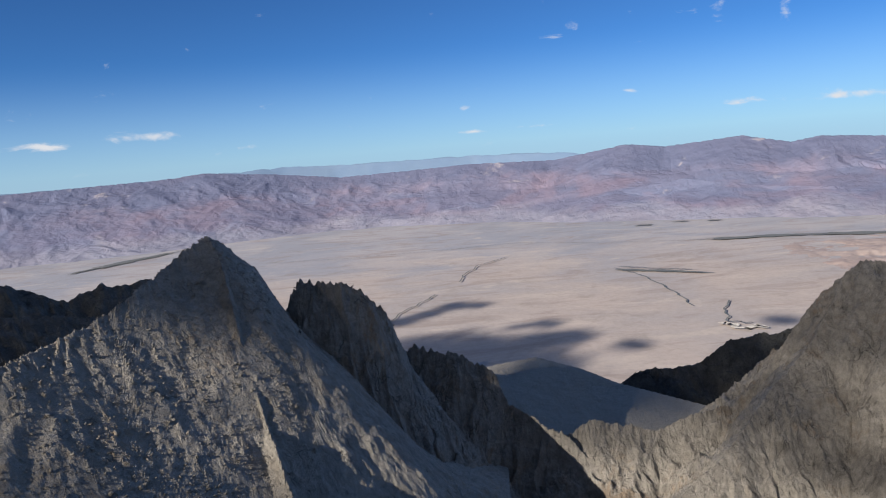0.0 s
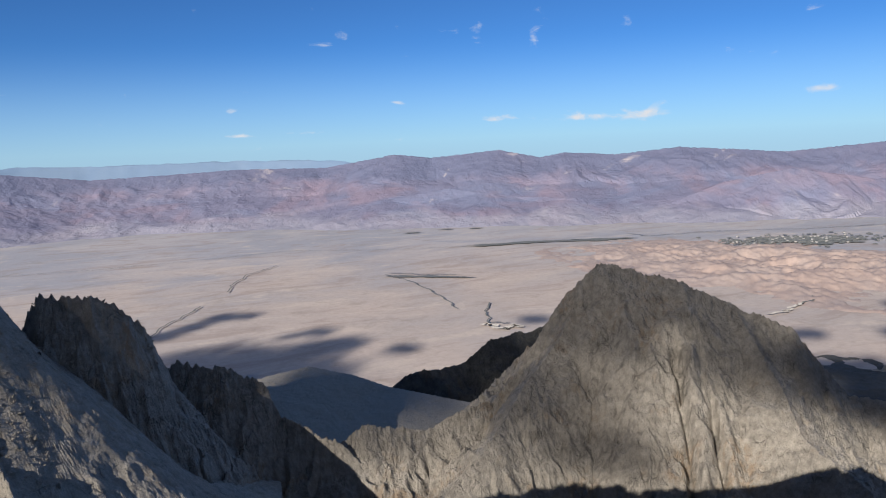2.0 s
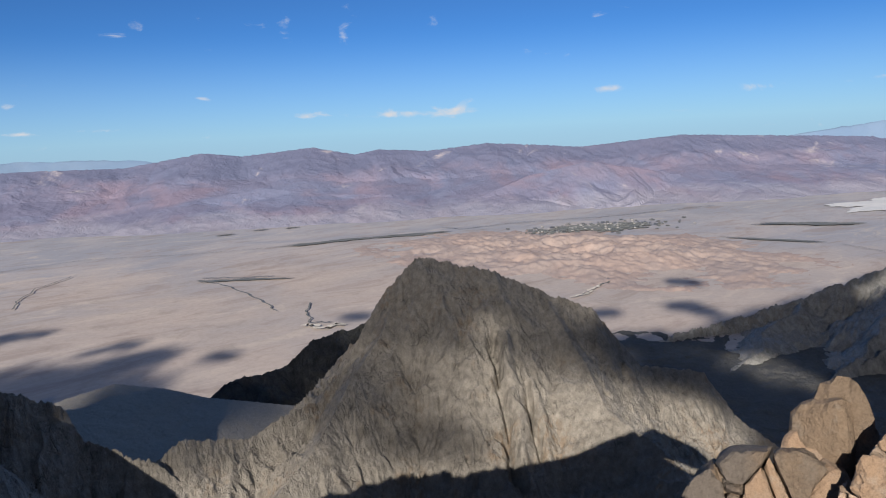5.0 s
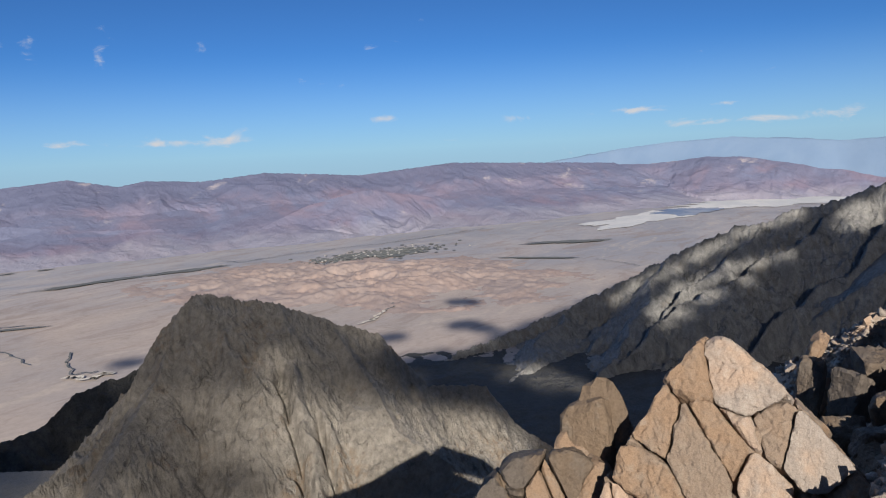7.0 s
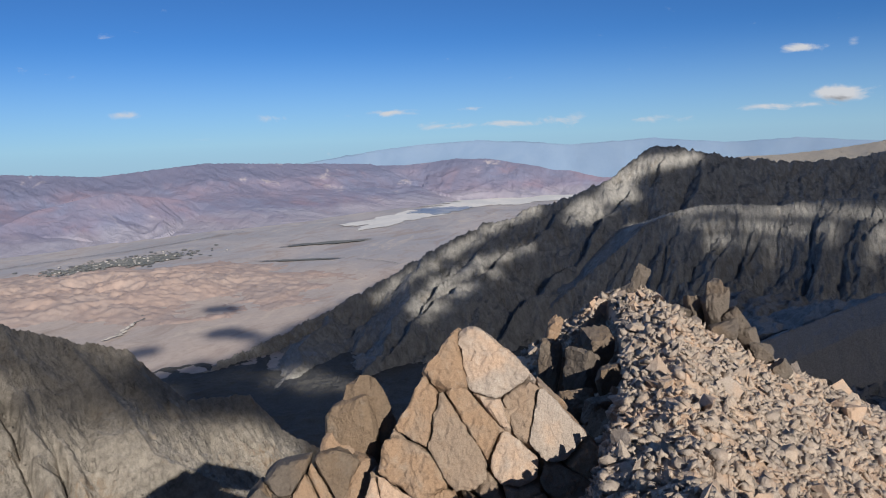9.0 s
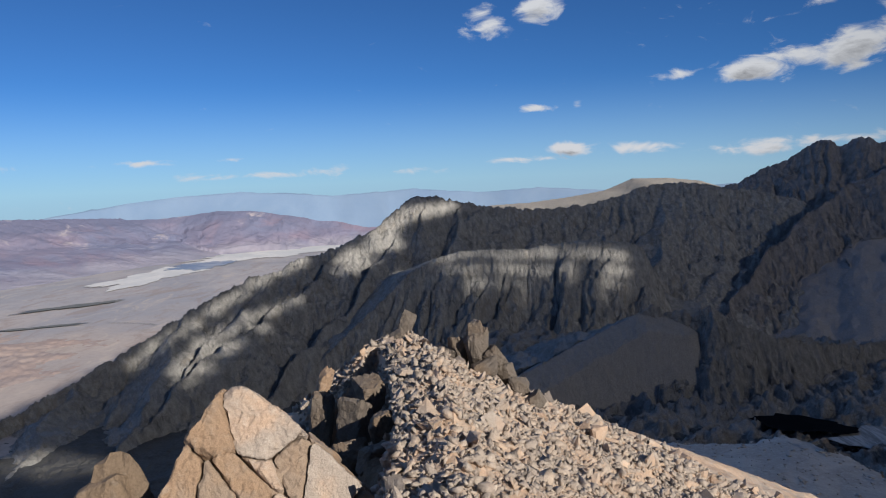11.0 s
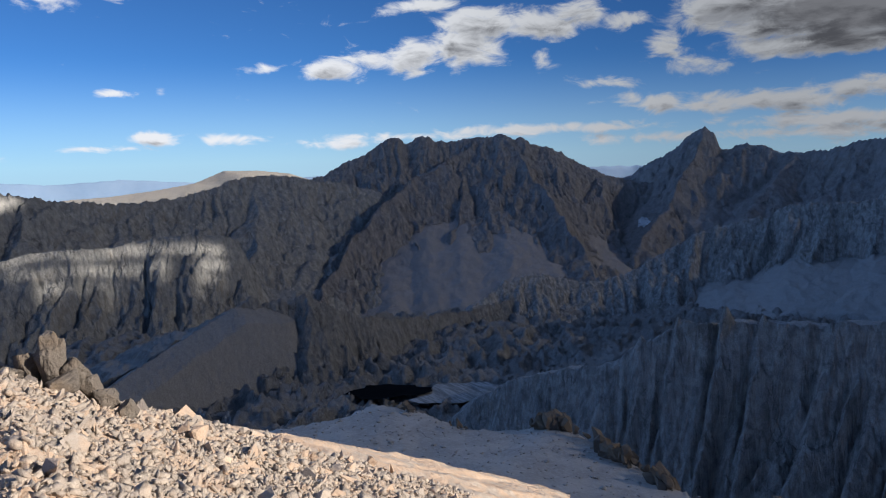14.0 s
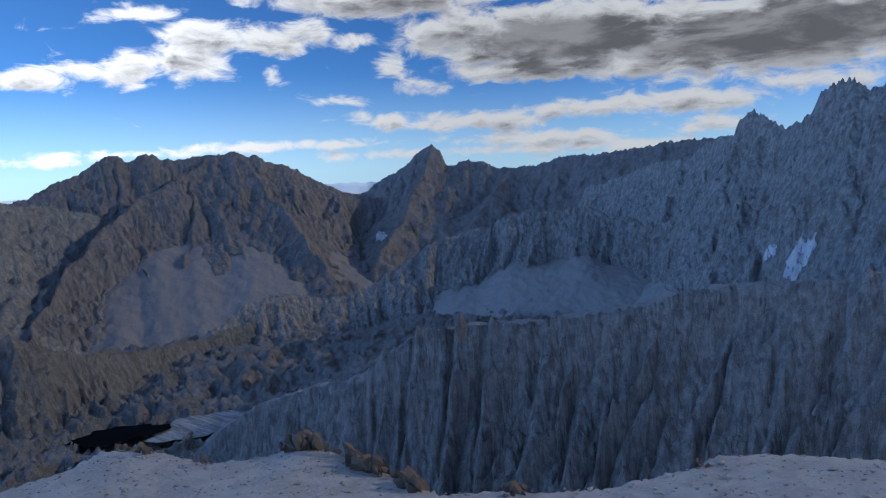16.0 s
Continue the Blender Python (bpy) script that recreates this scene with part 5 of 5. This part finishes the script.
        dents = np.abs(rough(co[:, 0] * 2.6 + o, co[:, 2] * 2.6 - co[:, 1] * 2.1, 4, 0.6))
        co = co * (1 + 0.05 * skin - 0.05 * dents)[:, None]
        me.vertices.foreach_set("co", co.ravel())
        me.polygons.foreach_set("use_smooth", np.full(len(me.polygons), False))
        me.update()
        mat, label = looks[rnd.randrange(len(looks))]
        me.materials.append(mat)
        ob = new("boulder", me)
        ob.matrix_world = pose(reach * math.sin(radians(b0)), reach * math.cos(radians(b0)), EYE, 0, 0, -b0) @ Matrix.Translation(Vector(h))
        tagged(ob, label, "boulder", "crag blocks")


ORANGE = (BOULDER, "rounded orange granite block of the summit crag")
PALE = (STONE, "pale tan granite block of the summit crag")
# the crag's shadowed pillar and low blocks get the darkened colour
BROWN = (SHADE_BROWN, "brown granite block of the summit crag, darkened for its shade")
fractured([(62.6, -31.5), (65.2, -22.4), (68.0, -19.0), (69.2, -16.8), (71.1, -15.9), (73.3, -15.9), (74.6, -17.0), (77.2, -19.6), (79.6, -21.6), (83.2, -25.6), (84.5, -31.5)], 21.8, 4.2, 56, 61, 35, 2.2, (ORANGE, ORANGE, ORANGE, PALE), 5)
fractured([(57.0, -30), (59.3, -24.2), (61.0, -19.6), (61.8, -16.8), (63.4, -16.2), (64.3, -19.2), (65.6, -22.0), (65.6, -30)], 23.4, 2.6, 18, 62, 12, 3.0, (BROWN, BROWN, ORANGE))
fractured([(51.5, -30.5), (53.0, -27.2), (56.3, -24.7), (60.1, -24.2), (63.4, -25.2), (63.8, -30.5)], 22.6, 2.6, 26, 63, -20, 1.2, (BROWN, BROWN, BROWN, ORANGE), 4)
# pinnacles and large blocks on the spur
PINNACLES = [((85.2, -11.5, 43.5), (0.9, 0.8, 1.7), (0, 18, 0), 41, SHADE_BROWN), ((84.6, -12.6, 43.0), (1.2, 1.0, 1.2), (0, -20, 0), 48, SHADE_BROWN), ((90.8, -12.4, 41.5), (1.15, 1.2, 2.0), (0, -4, 10), 42, SHADE_BROWN), ((90.9, -13.6, 41.2), (1.3, 1.3, 2.4), (0, -8, 20), 49, SHADE_BROWN),
         ((89.6, -13.6, 42.0), (1.6, 1.3, 1.7), (0, 5, 40), 43, SHADE_BROWN), ((92.2, -14.4, 41.0), (1.3, 1.4, 1.7), (0, -25, 20), 44, SHADE_BROWN), ((88.2, -13.9, 42.0), (1.3, 1.2, 1.1), (0, 5, 10), 56, SHADE_BROWN), ((91.5, -15.2, 40.0), (1.7, 1.4, 1.1), (0, -25, 0), 57, SHADE_BROWN),
         ((93.3, -15.6, 40.5), (1.1, 1.2, 1.5), (0, -30, 0), 45, SHADE_BROWN), ((94.3, -16.6, 39.5), (1.0, 1.2, 1.2), (0, -20, 0), 46, SHADE_BROWN), ((95.6, -17.6, 38.5), (0.9, 1.2, 1.0), (0, -25, 0), 58, SHADE_BROWN),
         ((78.5, -15.7, 38.0), (0.8, 1.0, 1.9), (0, 20, 0), 47, BOULDER), ((78.2, -18.0, 37.0), (1.3, 1.6, 3.0), (0, 8, 0), 54, SHADE_BROWN)]
# blocks of the shaded left flank, in the darkened granite
PINNACLES += [((82.2, -16.6, 34.0), (1.5, 1.6, 1.6), (8, 12, 20), 180, SHADE_BROWN), ((81.0, -18.6, 31.5), (1.6, 1.5, 2.0), (-6, 8, 50), 181, SHADE_BROWN), ((83.2, -19.2, 29.0), (1.3, 1.4, 1.5), (0, -12, 10), 182, SHADE_BROWN), ((80.4, -21.8, 28.5), (1.5, 1.4, 1.7), (5, 0, 70), 183, SHADE_BROWN),
         ((82.4, -21.8, 27.0), (1.4, 1.3, 1.4), (-5, 15, 30), 184, SHADE_BROWN), ((84.2, -22.4, 25.5), (1.1, 1.2, 1.3), (4, 10, 0), 185, SHADE_BROWN), ((81.4, -25.6, 25.0), (1.6, 1.5, 1.6), (0, -8, 15), 186, SHADE_BROWN), ((79.4, -24.4, 27.0), (1.7, 1.5, 2.1), (3, 5, 45), 187, SHADE_BROWN)]
PINNACLES += [((85.4, -20.9, 25.0), (1.7, 1.4, 0.8), (0, 22, 30), 51, STONE), ((86.6, -21.9, 24.0), (1.7, 1.2, 0.7), (0, -8, 70), 52, STONE),
         ((85.6, -24.0, 24.2), (3.0, 2.4, 1.7), (-8, -14, -25), 160, STONE), ((90.0, -21.9, 25.0), (1.1, 1.7, 2.1), (0, -28, 6), 161, BOULDER), ((88.6, -22.4, 24.6), (0.9, 1.4, 1.5), (0, -30, 16), 163, BOULDER),
         ((87.0, -27.2, 21.5), (2.4, 2.0, 1.7), (3, 10, -8), 167, STONE), ((90.8, -25.5, 22.6), (1.5, 1.7, 1.0), (-2, -10, -20), 165, STONE), ((94.0, -24.6, 23.0), (1.2, 1.3, 0.9), (2, 20, 23), 168, BOULDER),
         ((82.9, -24.6, 26.0), (1.6, 2.2, 3.0), (-1, 0, 18), 169, SHADE_BROWN), ((84.0, -28.0, 23.5), (2.0, 2.2, 2.2), (5, -10, 4), 170, BOULDER)]
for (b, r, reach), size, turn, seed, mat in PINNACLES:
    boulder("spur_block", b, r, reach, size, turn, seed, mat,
            {BOULDER: "orange granite block lodged in the rubble spur", STONE: "pale granite block on the rubble spur", SHADE_BROWN: "granite block on the rubble spur, its shade in the brown colour"}[mat], 4, 0.05, "spur blocks")
# outcrops along the rim of the gravel shoulder
def shard(name, size, seed, count=11):
    """An angular broken stone."""
    rnd = random.Random(seed)
    bm = bmesh.new()
    for k in range(count):
        v = Vector((rnd.gauss(0, 1), rnd.gauss(0, 1), rnd.gauss(0, 1))).normalized() * rnd.uniform(0.8, 1.1)
        bm.verts.new((v.x * size[0] * 0.5, v.y * size[1] * 0.5, v.z * size[2] * 0.5))
    got = bmesh.ops.convex_hull(bm, input=bm.verts)
    bmesh.ops.delete(bm, geom=[g for g in got["geom_interior"] if isinstance(g, bmesh.types.BMVert)], context="VERTS")
    bmesh.ops.triangulate(bm, faces=bm.faces)
    me = bpy.data.meshes.new(name)
    bm.to_mesh(me)
    bm.free()
    return me


rnd = random.Random(77)
# bearing, how many, spread, size
for b, count, spread, big in ((116.8, 16, 1.6, 2.8), (120.8, 9, 1.0, 1.8), (128.9, 50, 1.8, 5.2), (133.4, 42, 1.7, 5.0), (137.2, 28, 1.5, 3.8), (146, 12, 1.6, 2.4), (160.6, 10, 1.2, 1.8)):
    outcrop = tagged(new("rim_outcrop"), "brown broken granite outcrop on the gravel rim", "outcrop", "rim outcrops")
    for k in range(count):
        off = rnd.gauss(0, spread * 0.5)
        tall = big * rnd.uniform(0.5, 1.25) * max(0.35, 1 - (off / spread / 1.5) ** 2)
        me = shard("rock", (tall * rnd.uniform(0.5, 1.0), tall * rnd.uniform(0.5, 0.9), tall * rnd.uniform(0.8, 1.5)), 100 + k + int(b) * 7, 13)
        me.materials.append(SHADE_BROWN)
        ob = new("rock", me)
        ob.parent = outcrop
        rise_at = float(np.interp(b + off, [p[0] for p in RIM], [p[1] for p in RIM])) + 0.05 + rnd.uniform(-0.7, 0.3)
        x, y, z = peg(b + off, rise_at, float(np.interp(b + off, [p[0] for p in RIM], [p[2] for p in RIM])) + rnd.uniform(-5, 1))
        ob.matrix_world = pose(x, y, z, rnd.uniform(-20, 20), rnd.gauss(-30, 14), rnd.uniform(-30, 30) - b)


# ---- tarn and ice-worn slab in the basin ----
def pond(name, b, r, reach, long_way, wide_way, turn, material, up, seed, tilt=0.0):
    cx, cy, cz = peg(b, r, reach)
    a, q = np.meshgrid(np.linspace(0, 2 * np.pi, 97), np.linspace(0.0, 1.0, 10), indexing="ij")
    edge = 1 + 0.22 * rough(np.cos(a) * 1.4 + seed, np.sin(a) * 1.4, 3, 0.6)
    u, v = np.cos(a) * q * edge * long_way, np.sin(a) * q * edge * wide_way
    c, s = math.cos(radians(turn)), math.sin(radians(turn))
    return sheet(name, cx + u * c + v * s, cy - u * s + v * c, cz + up + tilt * u + 0 * v, material, True)


tagged(pond("tarn", 114.9, -18.5, 869, 50, 26, 114.8, TARN, 2.5, 2.0), "dark still tarn in the high basin", "tarn", kind="structure")
tagged(pond("worn_slab", 121.0, -18.9, 853, 60, 36, 118, SLAB, 3.5, 4.0, 0.05), "pale ice-worn rock slab beside the tarn", "rock slab", kind="structure")

# ---- loose stones ----
SHAPES = []
for k in range(14):
    rnd = random.Random(200 + k)
    me = shard("stone", (rnd.uniform(1.2, 2.1), rnd.uniform(0.8, 1.3), rnd.uniform(0.35, 0.9)), 300 + k, 8)
    me.materials.append(STONE)
    SHAPES.append(me)


def many_stones(name, poses, label, material, parent=None):
    """Loose stones joined into one mesh."""
    cos, polys, base = [], [], 0
    flat = []
    for me in SHAPES:
        co = np.zeros(len(me.vertices) * 3)
        me.vertices.foreach_get("co", co)
        tri = np.zeros(len(me.polygons) * 3, dtype=np.int32)
        me.polygons.foreach_get("vertices", tri)
        flat.append((co.reshape(-1, 3), tri))
    for k, m in enumerate(poses):
        co, tri = flat[k % len(flat)]
        m = np.array(m)
        cos.append(co @ m[:3, :3].T + m[:3, 3])
        polys.append(tri + base)
        base += len(co)
    co, tri = np.concatenate(cos).astype(np.float32), np.concatenate(polys).astype(np.int32)
    me = bpy.data.meshes.new(name)
    me.vertices.add(len(co))
    me.vertices.foreach_set("co", co.ravel())
    me.loops.add(len(tri))
    me.loops.foreach_set("vertex_index", tri)
    me.polygons.add(len(tri) // 3)
    me.polygons.foreach_set("loop_start", np.arange(0, len(tri), 3, dtype=np.int32))
    me.update(calc_edges=True)
    me.materials.append(material)
    ob = new(name, me)
    ob.parent = parent
    return tagged(ob, label, "" if parent else "stones", kind="stuff")


rnd = random.Random(9)
xs = []
for k in range(24000):
    reach = rnd.uniform(11, 49)
    b = rnd.uniform(76, 122)
    xs.append((b, reach))
# the steep shaded flank is all loose blocks
for k in range(5000):
    xs.append((rnd.uniform(77, 85), rnd.uniform(24, 45)))
arr = np.array(xs)
gx, gy = arr[:, 1] * np.sin(np.radians(arr[:, 0])), arr[:, 1] * np.cos(np.radians(arr[:, 0]))
gz = spur_height(gx, gy)
poses = []
for (b, reach), x, y, z in zip(xs, gx, gy, gz):
    size = min(1.3, 0.13 + rnd.expovariate(1 / 0.14)) * (0.5 + reach / 70)
    poses.append((size, Matrix.Translation((x, y, z + size * 0.1)) @ Euler((rnd.gauss(0, 0.75), rnd.gauss(0, 0.75), rnd.uniform(0, 6.28))).to_matrix().to_4x4() @ Matrix.Diagonal((size, size, size, 1))))
poses.sort(key=lambda p: -p[0])
for k, (size, m) in enumerate(poses[:300]):
    ob = new("stone", SHAPES[k % 14])
    ob.parent, ob.matrix_local = spur, m
many_stones("rubble", [m for _, m in poses[300:]], "small broken granite rubble", STONE, spur)

rnd = random.Random(19)
b = np.array([rnd.uniform(92, 176) for k in range(5200)])
r = np.array([math.sqrt(rnd.uniform(88 ** 2, 176 ** 2)) for k in range(5200)])
gx, gy = r * np.sin(np.radians(b)), r * np.cos(np.radians(b))
gz = heights(SHOULDER, gx, gy, ((18, 1.1), (3, 0.22)))
poses = []
for x, y, z in zip(gx, gy, gz):
    size = min(2.6, 0.22 + rnd.expovariate(1 / 0.24))
    poses.append(Matrix.Translation((x, y, z + size * 0.15)) @ Matrix.Rotation(rnd.uniform(0, 6.28), 4, "Z") @ Matrix.Diagonal((size, size, size, 1)))
many_stones("scattered_stones", poses, "grey stones scattered over the gravel shoulder", GRAVEL)


def slope_stones(name, crests, bumps, b_from, b_to, r_from, r_to, count, low, mean, top, label, material, parent, seed):
    """Loose blocks strewn over the flank of a mountain."""
    rnd = random.Random(seed)
    b = np.radians([rnd.uniform(b_from, b_to) for k in range(count)])
    r = np.array([math.sqrt(rnd.uniform(r_from ** 2, r_to ** 2)) for k in range(count)])
    x, y = r * np.sin(b), r * np.cos(b)
    z = heights(crests, x, y, bumps)
    poses = []
    for px_, py_, pz_ in zip(x, y, z):
        size = min(top, low + rnd.expovariate(1 / mean))
        poses.append(Matrix.Translation((px_, py_, pz_ + size * 0.1)) @ Euler((rnd.gauss(0, 0.4), rnd.gauss(0, 0.4), rnd.uniform(0, 6.28))).to_matrix().to_4x4() @ Matrix.Diagonal((size, size, size, 1)))
    return many_stones(name, poses, label, material, parent)


slope_stones("talus", PYRAMID, PYRAMID_BUMPS, -42, -12, 250, 500, 12000, 0.4, 0.5, 4.0, "grey talus blocks", GREY, bpy.data.objects["pyramid_peak"], 31)
slope_stones("talus", PEAK_D, PEAK_D_BUMPS, 10, 58, 440, 660, 10000, 0.4, 0.5, 4.0, "tan talus blocks", TAN, bpy.data.objects["front_peak"], 32)
slope_stones("rubble", BASIN, BASIN_BUMPS, 104, 146, 820, 1150, 4500, 0.9, 1.3, 7.0, "grey rubble blocks", HUMP, bpy.data.objects["basin_floor"], 34)
slope_stones("talus", SPIRE, SPIRE_BUMPS, -14, 2, 400, 540, 2500, 0.5, 0.6, 4.0, "brown-grey talus blocks", TAN, bpy.data.objects["granite_spire"], 33)

def drape(name, crests, bumps, b, rise, near, far, half_b, half_r, material, label, parent, seed):
    """A thin patch lying on a mountain where a line of sight from the summit meets it."""
    r = np.linspace(near, far, 600)
    z = heights(crests, r * math.sin(radians(b)), r * math.cos(radians(b)), bumps)
    hit = r[np.argmax(z - EYE > r * math.tan(radians(rise)))]
    a, q = np.meshgrid(np.linspace(0, 2 * np.pi, 49), np.linspace(0, 1, 9), indexing="ij")
    edge = 1 + 0.4 * rough(np.cos(a) * 1.7 + seed, np.sin(a) * 1.7, 3, 0.6)
    bb, rr = radians(b) + radians(half_b) * np.cos(a) * q * edge, hit + half_r * np.sin(a) * q * edge
    x, y = rr * np.sin(bb), rr * np.cos(bb)
    ob = sheet(name, x, y, heights(crests, x, y, bumps) + 0.9, material, True, parent)
    return tagged(ob, label)


drape("snow_patch", MASSIF_M, ((90, 9), (30, 5), (12, 2.4), (5, 0.7)), 135.6, -5.6, 1500, 2500, 0.5, 26, SNOW, "small old snow patch", bpy.data.objects["pointed_peak"], 1.0)
drape("snow_patch", PEAK_T, ((60, 6), (22, 4), (9, 2.0), (4, 0.6)), 167.2, -7.6, 700, 1300, 0.9, 16, SNOW, "small old snow patch", bpy.data.objects["jagged_peak"], 2.0)
drape("snow_patch", PEAK_T, ((60, 6), (22, 4), (9, 2.0), (4, 0.6)), 165.3, -7.4, 700, 1300, 0.5, 10, SNOW, "small old snow patch", bpy.data.objects["jagged_peak"], 3.0)
